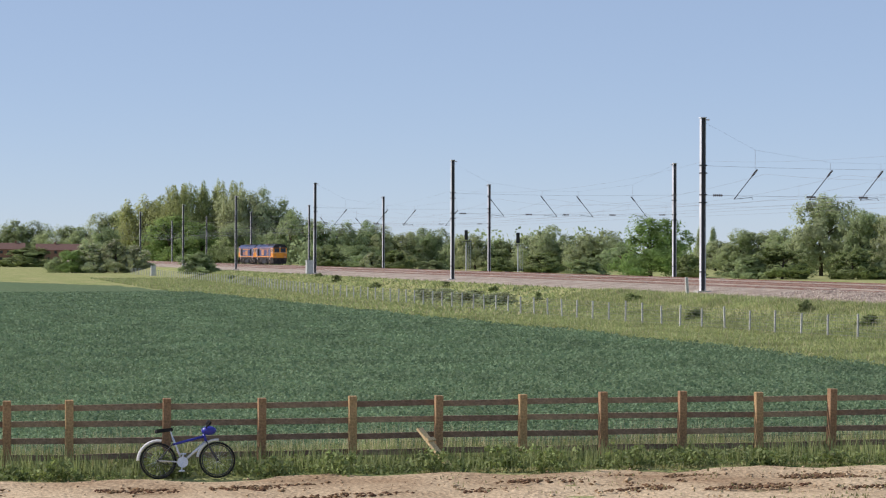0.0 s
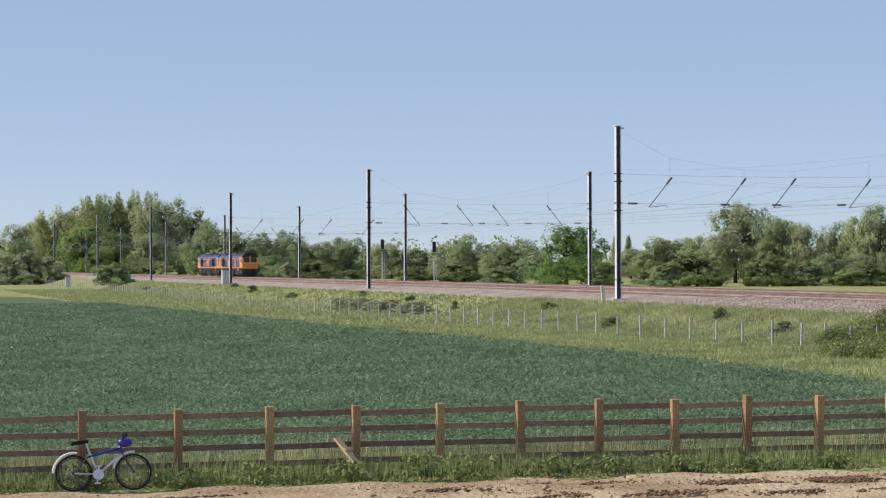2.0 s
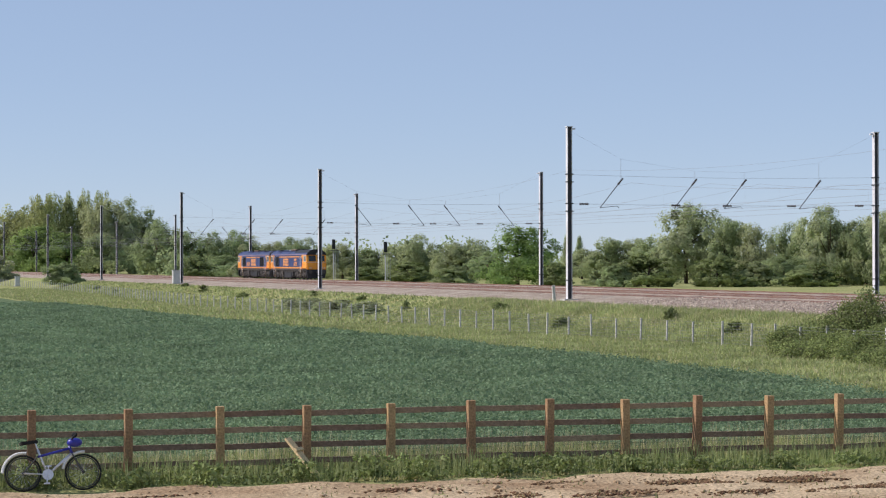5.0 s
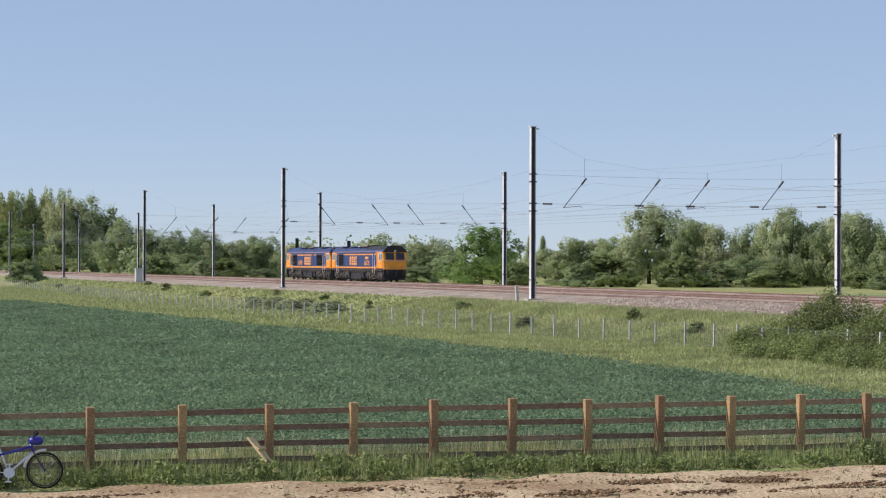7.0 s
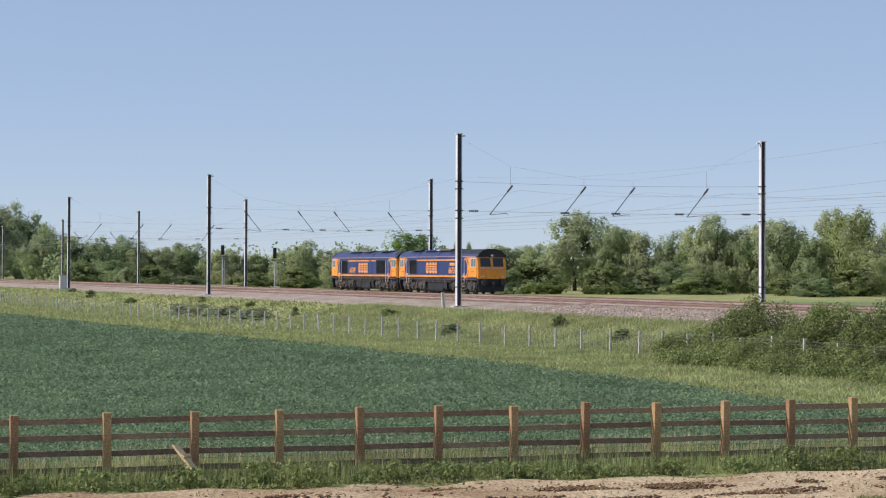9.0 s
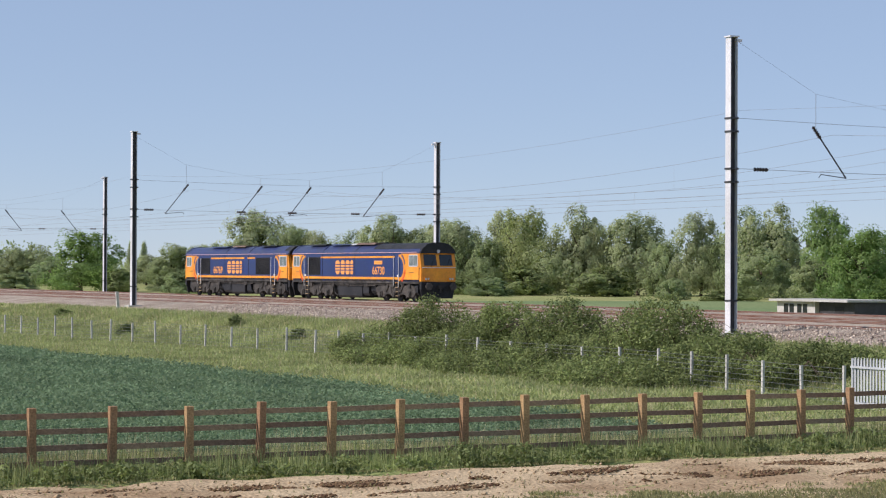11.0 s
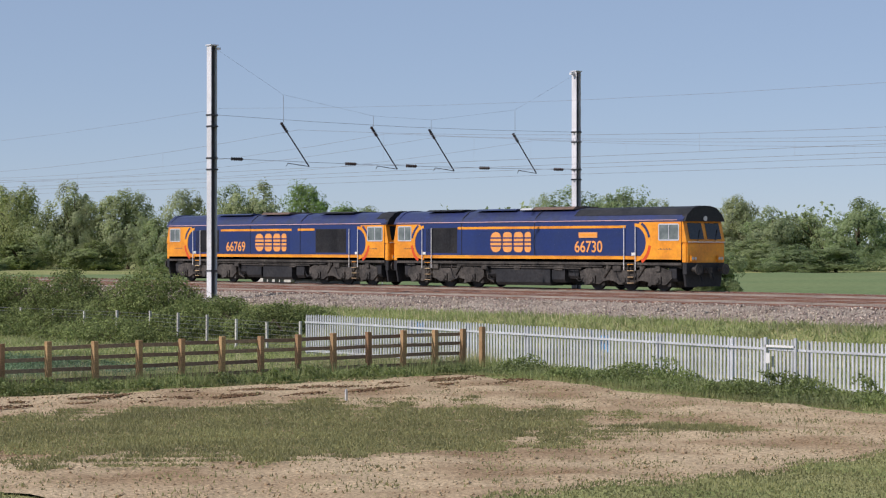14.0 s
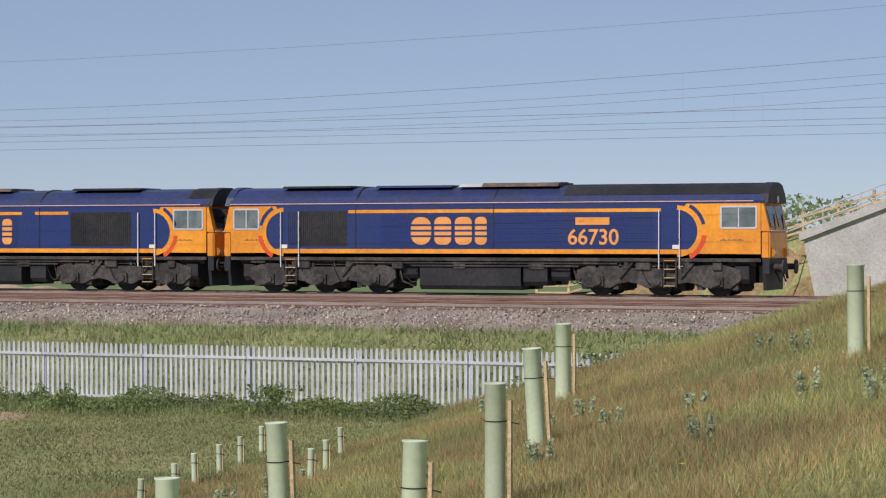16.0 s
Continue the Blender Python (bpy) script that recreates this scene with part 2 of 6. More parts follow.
def strand(bm, pts, r, n=4):
    """A wire along points, in one piece."""
    rings = []
    for p in pts:
        rings.append([bm.verts.new(p + Vector((0, math.cos(k * math.tau / n), math.sin(k * math.tau / n))) * r) for k in range(n)])
    for a, b in zip(rings, rings[1:]):
        for k in range(n):
            bm.faces.new((a[k], a[(k + 1) % n], b[(k + 1) % n], b[k]))


def prism(bm, pts, axis, lo, hi):
    """Polygon pts in the two other axes, extruded along axis ('x', 'y' or 'z') from lo to hi."""
    def at(p, h):
        return {"x": (h, p[0], p[1]), "y": (p[0], h, p[1]), "z": (p[0], p[1], h)}[axis]
    a = [bm.verts.new(at(p, lo)) for p in pts]
    b = [bm.verts.new(at(p, hi)) for p in pts]
    n = len(pts)
    for k in range(n):
        bm.faces.new((a[k], a[(k + 1) % n], b[(k + 1) % n], b[k]))
    bm.faces.new(a[::-1]), bm.faces.new(b)


def torus(bm, c, axis, r, t, n=28, k=6):
    """Ring of radius r and thickness t round the y axis through c."""
    c = Vector(c)
    rings = []
    for i in range(n):
        a = i * math.tau / n
        out = Vector((math.cos(a), 0, math.sin(a)))
        rings.append([bm.verts.new(c + out * (r + t * math.cos(j * math.tau / k)) + Vector((0, 1, 0)) * t * math.sin(j * math.tau / k)) for j in range(k)])
    for i in range(n):
        for j in range(k):
            bm.faces.new((rings[i][j], rings[(i + 1) % n][j], rings[(i + 1) % n][(j + 1) % k], rings[i][(j + 1) % k]))


def link(name, bm, mat, parent=None, label="", smooth=False, bevel=0.0):
    if bevel:
        bmesh.ops.remove_doubles(bm, verts=bm.verts, dist=1e-5)
        bmesh.ops.bevel(bm, geom=list(bm.edges), offset=bevel, segments=2, affect="EDGES")
    bmesh.ops.recalc_face_normals(bm, faces=bm.faces)
    me = bpy.data.meshes.new(name)
    bm.to_mesh(me)
    bm.free()
    me.materials.append(mat)
    if smooth:
        for p in me.polygons:
            p.use_smooth = True
    ob = new(name, me)
    ob.parent = parent
    if label:
        tagged(ob, label)
    return ob


def part(name, bm, mat, parent, label="", smooth=False, bevel=0.0):
    return link(name, bm, mat, parent, label, smooth, bevel)


def thing(name, label, category, m=None, group=""):
    ob = new(name)
    tagged(ob, label, category, group)
    if m is not None:
        ob.matrix_basis = m
    return ob


def share(ob, name, parent, m):
    """Another object on the mesh of ob."""
    o = new(name, ob.data)
    o.parent = parent
    o.matrix_basis = m
    return o


def raw(name, verts, faces, mat, kind="", label="", category="", parent=None):
    """Triangles or quads straight from numpy arrays."""
    verts, faces = np.asarray(verts, dtype=np.float32), np.asarray(faces, dtype=np.int32)
    me = bpy.data.meshes.new(name)
    nf, k = faces.shape
    me.vertices.add(len(verts)), me.loops.add(nf * k), me.polygons.add(nf)
    me.vertices.foreach_set("co", verts.ravel())
    me.loops.foreach_set("vertex_index", faces.ravel())
    me.polygons.foreach_set("loop_start", np.arange(nf, dtype=np.int32) * k)
    me.update(calc_edges=True)
    me.materials.append(mat)
    ob = new(name, me)
    ob.parent = parent
    return tagged(ob, label, category, "", kind)


rng = np.random.default_rng(7)


# ---- terrain ----
def smooth01(v):
    v = np.clip(v, 0, 1)
    return v * v * (3 - 2 * v)


def bend(x):
    """How far the railway has curved aside at x: straight past the field, then a long easy curve into the distance."""
    u = np.maximum(-np.asarray(x, float) - 120.0, 0.0)
    return np.where(u < 70, 0.02 * u * u / 140, 0.02 * (u - 35))


def line_y(x, y):
    """The y of a place beside the railway at x, given its y on the straight stretch."""
    return y - float(bend(x))


def ground_z(x, y):
    """Height of the land: flat fields, the railway formation, and the grassed approach banks of the road bridge."""
    x, y = np.asarray(x, float), np.asarray(y, float)
    v = y + bend(x)
    form = 1.2 * smooth01((v - 39.5) / 7.0)
    form = np.where(v > 73.5, 1.2 - 0.7 * smooth01((v - 73.5) / 5.0), form)
    low = -0.22 * smooth01((x + 36) / 12) * smooth01((y - 14) / 10) * smooth01((42 - y) / 4)
    bank = np.maximum(0.06 + 0.007 * y, 0.01) * (x + 4.4 + 0.185 * (y - 20))
    bank = np.minimum(np.maximum(bank, 0), 6.0) * smooth01((38.5 - y) / 4)
    far = np.clip((x + 22) * 0.31, 0, 7) * smooth01((y - 85.5) / 3) * smooth01((140 - y) / 20)
    yard = -0.08 * smooth01((x + 38.1) / 1.0) * smooth01((-10 - x) / 6) * smooth01((37 - y) / 2)
    return form + low + bank + far + yard


def ground_sheet():
    xs = np.unique(np.concatenate([np.linspace(-3000, -700, 12), np.linspace(-700, -120, 60), np.linspace(-120, -45, 60), np.linspace(-45, 30, 130), np.linspace(30, 120, 30), np.linspace(120, 2500, 10)]))
    ys = np.unique(np.concatenate([np.linspace(-1500, -60, 10), np.linspace(-60, -12, 16), np.linspace(-12, 90, 190), np.linspace(90, 160, 25), np.linspace(160, 3500, 24)]))
    X, Y = np.meshgrid(xs, ys, indexing="ij")
    Z = ground_z(X, Y) - 0.02
    near = np.exp(-((np.maximum(np.abs(X + 20) - 30, 0) / 10) ** 2)) * (Y < 43)
    Z = Z + 0.035 * near * (np.sin(X * 2.1 + Y * 0.7) * np.sin(Y * 1.7 - X * 0.6))
    V = np.stack([X, Y, Z], -1).reshape(-1, 3)
    n = len(ys)
    i, j = np.meshgrid(np.arange(len(xs) - 1), np.arange(n - 1), indexing="ij")
    a = (i * n + j).ravel()
    F = np.stack([a, a + n, a + n + 1, a + 1], -1)
    ob = raw("ground", V, F, M_GRASS, "structure", "rough green and straw-coloured grassland", "ground")
    for p in ob.data.polygons:
        p.use_smooth = True
    return ob


GROUND = ground_sheet()


def patch(name, outline, mat, label, category, lift, step=0.6):
    """A surface that follows the land inside an outline given as a function inside(x, y) over a rectangle."""
    (x0, x1, y0, y1), inside = outline
    xs, ys = np.arange(x0, x1 + step, step), np.arange(y0, y1 + step, step)
    X, Y = np.meshgrid(xs, ys, indexing="ij")
    Z = ground_z(X, Y) + lift
    n = len(ys)
    i, j = np.meshgrid(np.arange(len(xs) - 1), np.arange(n - 1), indexing="ij")
    a = (i * n + j).ravel()
    F = np.stack([a, a + n, a + n + 1, a + 1], -1)
    keep = inside(X.ravel()[a] + step / 2, Y.ravel()[a] + step / 2)
    rel = 0.035 * np.sin(X * 2.1 + Y * 0.7) * np.sin(Y * 1.7 - X * 0.6) * (np.abs(X + 20) < 30) * (Y < 43)
    X, Y = X + 0.3 * step * np.sin(X * 37 + Y * 53), Y + 0.3 * step * np.sin(X * 61 - Y * 43)
    V = np.stack([X, Y, Z + rel], -1).reshape(-1, 3)
    return raw(name, V, F[keep], mat, "structure", label, category)


def wob(x, y, s=1.0):
    return s * (np.sin(x * 0.9 + 1.3 * np.sin(y * 0.7)) + 0.6 * np.sin(y * 2.3 + x * 1.7) + 0.35 * np.sin(x * 5.1 - y * 4.3))


def field_edge(x):
    return np.interp(x, [-290, -250, -150, -116, -99, -74, -58, -38], [6, 20, 25.4, 27.2, 28.7, 29.9, 29.2, 27.5]) + 0.3 * np.sin(x * 0.37)


def in_field(x, y):
    return (y < field_edge(x) + 0.2 * np.sin(x * 2.3)) & (x < -39.6 + 0.15 * np.sin(y * 3)) & (x > -290)


patch("crop_field", ((-290, -38.6, -60, 36), in_field), M_SOIL, "dense blue-green young crop covering the flat field", "field", 0.08, 1.0)


patch("far_field", ((-210, -32, 100, 205), lambda x, y: x > -205 + 0.5 * (y - 100)), M_FARGRASS, "flat green field beyond the railway", "field", 0.10, 5.0)


def dirt_depth(x, y):
    """How far inside the bare trodden ground a place lies: positive inside, negative outside."""
    d = wob(x, y, 0.25)
    edge = np.where(y > 9, -12.7 - 0.17 * (y - 15), -24.0)
    return np.minimum(np.minimum(x + 36.9, edge - x), 34.9 - y) + d


def tuft_cover(x, y):
    """Share of the trodden ground that short grass has grown over again."""
    d = wob(x * 1.3, y * 1.1, 0.22) + 0.25 * np.sin(x * 4.3 + np.sin(y * 2.1)) * np.sin(y * 3.7 + np.sin(x * 1.7))
    e = 1 - np.hypot((x + 25.4 + 0.12 * (y - 20)) / 5.9, (y - 19.8) / 9.2)
    g = 1 - np.hypot((x + 21) / 1.6, (y - 27.9) / 0.9)
    thin = 0.05 + 0.16 * (np.sin(x * 1.9 + y * 0.6) * np.sin(y * 1.3 - x * 0.4) > 0.25)
    thin = np.where(x < -32, 0.03, thin)
    return np.where(dirt_depth(x, y) < 0.1 * d, 1.0, np.maximum(thin, smooth01((np.maximum(e, g * 0.4) + d * 0.5 + 0.1) / 0.25)))


def dirt_sheet():
    step = 0.2
    xs, ys = np.arange(-38.0, -8.0, step), np.arange(-14, 36.5, step)
    X, Y = np.meshgrid(xs, ys, indexing="ij")
    f = dirt_depth(X, Y)
    rel = 0.035 * np.sin(X * 2.1 + Y * 0.7) * np.sin(Y * 1.7 - X * 0.6)
    rut = np.exp(-((X + 35.0 + 0.25 * np.sin(Y * 0.5)) / 0.35) ** 2) + np.exp(-((X + 33.4 + 0.25 * np.sin(Y * 0.5 + 0.4)) / 0.35) ** 2)
    rough = 0.5 + 0.5 * np.sin(Y * 1.9 + 2 * np.sin(X * 3)) * np.sin(Y * 0.8)
    fine = 0.006 * np.sin(X * 9.1 + Y * 3) * np.sin(Y * 8.3 - X * 4)
    Z = ground_z(X, Y) + rel + np.clip(f * 0.3, -0.09, 0.025) + fine * (f > 0.2) - 0.05 * rut * rough * (f > 0.5)
    n = len(ys)
    i, j = np.meshgrid(np.arange(len(xs) - 1), np.arange(n - 1), indexing="ij")
    q = (i * n + j).ravel()
    F = np.stack([q, q + n, q + n + 1, q + 1], -1)
    ob = raw("dirt_track", np.stack([X, Y, Z], -1).reshape(-1, 3), F[f.ravel()[q] > -0.6], M_DIRT, "structure", "bare trodden brown dirt along the fence", "dirt track")
    for p in ob.data.polygons:
        p.use_smooth = True


dirt_sheet()


# ---- railway ----
RAIL = 1.63
TRACKS = (52.6, 58.0, 61.5, 67.55)


def ballast():
    prof = [(45.6, 0.9), (47.4, 1.26), (50.3, 1.48), (51.0, 1.585), (54.2, 1.585), (55.3, 1.47), (56.0, 1.48), (56.5, 1.585), (63.0, 1.585), (64.2, 1.48), (65.4, 1.49), (65.9, 1.585), (69.2, 1.585), (70.1, 1.34), (71.6, 1.22), (73.4, 0.84)]
    xs = np.concatenate([np.linspace(-700, -160, 75), np.linspace(-155, 12, 250), np.linspace(14, 160, 30)])
    V, F = [], []
    for x in xs:
        for y, z in prof:
            V.append((x, line_y(x, y) + 0.12 * math.sin(x * 1.1 + y), z + (0.03 * math.sin(x * 2.7 + y * 5) + 0.02 * math.sin(x * 6.1)) * (0.25 if z > 1.5 else 1.0)))
    n = len(prof)
    for i in range(len(xs) - 1):
        for j in range(n - 1):
            a = i * n + j
            F.append((a, a + n, a + n + 1, a + 1))
    raw("ballast_bed", V, F, M_BALLAST, "structure", "pinkish grey crushed stone ballast bed under the tracks", "ballast")
    # loose stones on the near shoulder
    c = 26000
    x = rng.uniform(-125, 8, c)
    y = rng.uniform(45.7, 52.0, c)
    z = np.interp(y, [p[0] for p in prof], [p[1] for p in prof]) + 0.02
    r = rng.uniform(0.035, 0.085, c)
    d = rng.normal(size=(c, 4, 3))
    d /= np.linalg.norm(d, axis=2, keepdims=True)
    V = np.stack([x, y - bend(x), z], -1)[:, None, :] + d * r[:, None, None]
    b = np.arange(c)[:, None] * 4
    F = np.concatenate([b + np.array([q]) for q in ((0, 1, 2), (0, 2, 3), (0, 3, 1), (1, 3, 2))])
    raw("ballast_stones", V.reshape(-1, 3), F, M_STONE, "stuff", "loose pinkish grey ballast stones", "stones")


ballast()


RAIL_X = [160.0, 0.0, -118.0] + [-126.0 - 8.0 * k for k in range(9)] + [-300.0, -500.0, -700.0]


def sweep(bm, prof):
    """A closed profile in y and z carried along the curve of the line."""
    rings = [[bm.verts.new((x, line_y(x, a), b)) for a, b in prof] for x in RAIL_X]
    n = len(prof)
    for p, q in zip(rings, rings[1:]):
        for k in range(n):
            bm.faces.new((p[k], p[(k + 1) % n], q[(k + 1) % n], q[k]))
    bm.faces.new(rings[0]), bm.faces.new(rings[-1][::-1])


def track(y):
    t = thing("railway_track", "pair of rusty steel rails on concrete sleepers", "railway track", pose(0, y, RAIL), "railway tracks")
    for s in (-0.7525, 0.7525):
        bm = bmesh.new()
        sweep(bm, [(s - 0.07, -0.16), (s + 0.07, -0.16), (s + 0.07, -0.145), (s + 0.012, -0.12), (s + 0.012, -0.05), (s + 0.036, -0.035), (s + 0.036, -0.004), (s - 0.036, -0.004), (s - 0.036, -0.035), (s - 0.012, -0.05), (s - 0.012, -0.12), (s - 0.07, -0.145)])
        r = part("rail", bm, M_RAIL, t)
        bm = bmesh.new()
        sweep(bm, [(s - 0.03, -0.004), (s + 0.03, -0.004), (s + 0.03, 0.0), (s - 0.03, 0.0)])
        part("rail_head", bm, M_RAILTOP, r, "polished rail head")
    V, F = [], []
    for k in range(int((8 + 170) / 0.65)):
        x = 8 - k * 0.65
        b = len(V)
        V += [(x + a, line_y(x, c), d) for a in (-0.13, 0.13) for c in (-1.25, 1.25) for d in (-0.3, -0.155)]
        F += [(b, b + 1, b + 3, b + 2), (b + 4, b + 6, b + 7, b + 5), (b, b + 4, b + 5, b + 1), (b + 2, b + 3, b + 7, b + 6), (b + 1, b + 5, b + 7, b + 3)]
    raw("sleepers", V, F, M_SLEEPER, "stuff", "concrete sleepers", "", t)


for ty in TRACKS:
    track(ty)

# overhead line masts in pairs across the four tracks
MAST_H = 11.15
NEAR_Y, FAR_Y = 48.05, 70.27
NEAR_X = (-68.3, -134.4, -201.2, -270.3, -334.9, -397.5, -468.0)
FAR_X = (-68.1, -134.9, -202.1, -269.9, -331.5, -393.4, -459.4, -526.7, -593.4)
MAST_Z = 1.38


def mast_master():
    t = thing("catenary_mast", "tall galvanised steel H-section overhead line mast", "mast", pose(0, 0, -500), "overhead line masts")
    # web takes dark steel to paint in the shade between the flanges
    bm = bmesh.new()
    box(bm, -0.013, 0.013, -0.137, 0.137, -0.6, MAST_H)
    part("web", bm, M_DARKSTEEL, t, "web plate darkened to paint its recess shade")
    for y0 in (-0.16, 0.137):
        bm = bmesh.new()
        box(bm, -0.17, 0.17, y0, y0 + 0.023, -0.6, MAST_H)
        part("flange", bm, M_STEEL, t)
    bm = bmesh.new()
    box(bm, -0.21, 0.21, -0.21, 0.21, MAST_H, MAST_H + 0.05)
    box(bm, -0.08, 0.08, 0.155, 0.42, MAST_H - 0.16, MAST_H - 0.06)
    part("cap_bracket", bm, M_STEEL, t)
    for z in (8.1, 6.2, 7.6, 5.7):
        bm = bmesh.new()
        box(bm, -0.2, 0.2, -0.185, 0.185, z - 0.035, z + 0.035)
        box(bm, -0.05, 0.05, 0.185, 0.30, z - 0.03, z + 0.03)
        part("clamp_band", bm, M_DARKSTEEL, t)
    bm = bmesh.new()
    box(bm, -0.175, 0.175, -0.172, 0.172, 1.2, 1.27)
    part("number_band", bm, M_DARKSTEEL, t)
    bm = bmesh.new()
    box(bm, -0.45, 0.45, -0.45, 0.45, -0.7, 0.02)
    part("foundation", bm, M_CONC, t)
    return t


MM = mast_master()


def registration(flip):
    """Four hanging registration arms, the cross-span wires and their insulators, of one headspan; x is 0 in its plane."""
    W = FAR_Y - NEAR_Y
    t = thing("headspan", "wire headspan with registration arms and brown insulators", "headspan", None, "headspans between mast pairs")
    hang = [(0.17, 9.15), (0.405, 8.4), (0.565, 8.35), (0.81, 9.05)]
    up = lambda f: 8.1 - 0.35 * math.sin(math.pi * f) * 0.4
    for nm, pts, r in (("span_wire", [(0, MAST_H - 0.1)] + hang + [(1, MAST_H - 0.1)], 0.004), ("upper_cross_wire", [(f, up(f)) for f in (0, 0.25, 0.5, 0.75, 1)], 0.008), ("lower_cross_wire", [(f, 6.2 - 0.08 * math.sin(math.pi * f)) for f in (0, 0.25, 0.5, 0.75, 1)], 0.010)):
        bm = bmesh.new()
        for (a, b), (c, d) in zip(pts, pts[1:]):
            tube(bm, (0, NEAR_Y + a * W, MAST_Z + b), (0, NEAR_Y + c * W, MAST_Z + d), r, n=5, caps=False)
        part(nm, bm, M_WIRE, t)
    for k, (ty, (f, hz)) in enumerate(zip(TRACKS, hang)):
        y0 = NEAR_Y + f * W
        s = 1 if flip else -1
        top = Vector((0, y0 - 0.15 * s, MAST_Z + 7.9))
        foot = Vector((0, y0 + 1.45 * s, MAST_Z + 5.95))
        bm = bmesh.new()
        tube(bm, (0, y0, MAST_Z + hz), (0, y0, MAST_Z + 7.9), 0.010, n=5)
        part("dropper", bm, M_WIRE, t)
        bm = bmesh.new()
        tube(bm, top, foot, 0.03, n=6)
        a = part("registration_arm", bm, M_DARKSTEEL, t)
        bm = bmesh.new()
        d = (foot - top).normalized()
        for q in range(5):
            p = top + d * (0.05 + q * 0.11)
            tube(bm, p, p + d * 0.07, 0.085, 0.05, n=8)
        part("arm_insulator", bm, M_INSUL, a, "ribbed brown insulator")
        bm = bmesh.new()
        tube(bm, foot, foot + Vector((0, -1.2 * s, 0.12)), 0.018, n=5)
        tube(bm, foot + Vector((0, -1.2 * s, 0.12)), foot + Vector((0, -1.3 * s, -0.02)), 0.015, n=5)
        part("steady_arm", bm, M_DARKSTEEL, t)
    for f in (0.055, 0.345, 0.51, 0.72, 0.945):
        bm = bmesh.new()
        y0, z0 = NEAR_Y + f * W, MAST_Z + 6.2 - 0.08 * math.sin(math.pi * f)
        for q in range(5):
            tube(bm, (0, y0 - 0.3 + q * 0.13, z0), (0, y0 - 0.22 + q * 0.13, z0), 0.085, 0.05, n=8)
        part("span_insulator", bm, M_INSUL, t)
    return t


HS = [registration(False), registration(True)]
used = [False, False]
for my, turn, line in ((NEAR_Y, 0, NEAR_X), (FAR_Y, 180, FAR_X)):
    for px in line:
        copy_thing(MM, pose(px, line_y(px, my), MAST_Z, 0, 0, turn))
for k, px in enumerate(FAR_X):
    fl = 1 if k % 2 == 0 else 0
    if used[fl]:
        copy_thing(HS[fl], pose(px, line_y(px, 0), 0))
    else:
        HS[fl].matrix_basis = pose(px, line_y(px, 0), 0)
        used[fl] = True
for o in (*MM.children_recursive, MM):
    bpy.data.objects.remove(o)


def wires():
    xs = [70.0, -4.0 + 10] + list(FAR_X)
    for k, ty in enumerate(TRACKS):
        t = thing("overhead_line", "black contact and catenary wires over the track", "overhead line", None, "overhead lines")
        cat, con = [], []
        for a, b in zip(xs, xs[1:]):
            for q in range(12):
                f = q / 12
                x = a + (b - a) * f
                st = 0.2 * math.sin(k + x * 0.05)
                cat.append(Vector((x, line_y(x, ty) + st, MAST_Z + 7.6 - 4 * 1.25 * f * (1 - f))))
                con.append(Vector((x, line_y(x, ty) + st, MAST_Z + 5.85 - 4 * 0.05 * f * (1 - f))))
        for nm, line, r in (("catenary_wire", cat, 0.006), ("contact_wire", con, 0.007)):
            bm = bmesh.new()
            strand(bm, line, r)
            part(nm, bm, M_WIRE, t)
        bm = bmesh.new()
        for p, q in list(zip(cat, con))[2:60:3]:
            tube(bm, p, q, 0.0025, n=3, caps=False)
        tagged(part("dropper_wires", bm, M_WIRE, t), kind="stuff")
    # a feeder wire carried on the near masts
    for h in (8.4,):
        t = thing("feeder_wire", "thin overhead feeder wire slung between masts", "wire", None, "feeder wires")
        bm = bmesh.new()
        pts = []
        for a, b in zip(xs, xs[1:]):
            for q in range(10):
                f = q / 10
                pts.append(Vector((a + (b - a) * f, line_y(a + (b - a) * f, NEAR_Y + 0.35), MAST_Z + h - 4 * 0.9 * f * (1 - f))))
        strand(bm, pts, 0.004)
        part("wire_strand", bm, M_WIRE, t)


wires()


# ---- locomotives ----
def arc(cx, cz, r, a0, a1, n=10):
    return [(cx + r * math.cos(radians(a0 + (a1 - a0) * k / n)), cz + r * math.sin(radians(a0 + (a1 - a0) * k / n))) for k in range(n + 1)]


def band(bm, cx, cz, r0, r1, a0, a1, y0, y1, n=14):
    prism(bm, arc(cx, cz, r1, a0, a1, n) + arc(cx, cz, r0, a1, a0, n), "y", y0, y1)


def digits(text, size, mat, parent, x, z, y, label):
    cu = bpy.data.curves.new("digits", "FONT")
    cu.body, cu.size, cu.align_x, cu.extrude, cu.offset = text, size, "CENTER", 0.002, 0.012
    tmp = bpy.data.objects.new("digits", cu)
    me = bpy.data.meshes.new_from_object(tmp)
    bpy.data.objects.remove(tmp)
    me.materials.append(mat)
    ob = new("running_number", me)
    ob.parent = parent
    ob.matrix_basis = pose(x, y, z, 90, 0, 0)
    return tagged(ob, label)


def rounded_frame(bm, x0, x1, z0, z1, w, y0, y1, r=0.16, gap=None):
    """A thick rounded ring standing in the side's plane; gap opens it on one side."""
    out, inn = [], []
    for cx, cz, a in ((x1 - r, z1 - r, 0), (x0 + r, z1 - r, 90), (x0 + r, z0 + r, 180), (x1 - r, z0 + r, 270)):
        out += arc(cx, cz, r, a, a + 90, 4)
        inn += arc(cx, cz, max(0.02, r - w), a, a + 90, 4)
    n = len(out)
    for k in range(n):
        if gap and k == n - 1:
            continue
        prism(bm, [inn[k], out[k], out[(k + 1) % n], inn[(k + 1) % n]], "y", y0, y1)


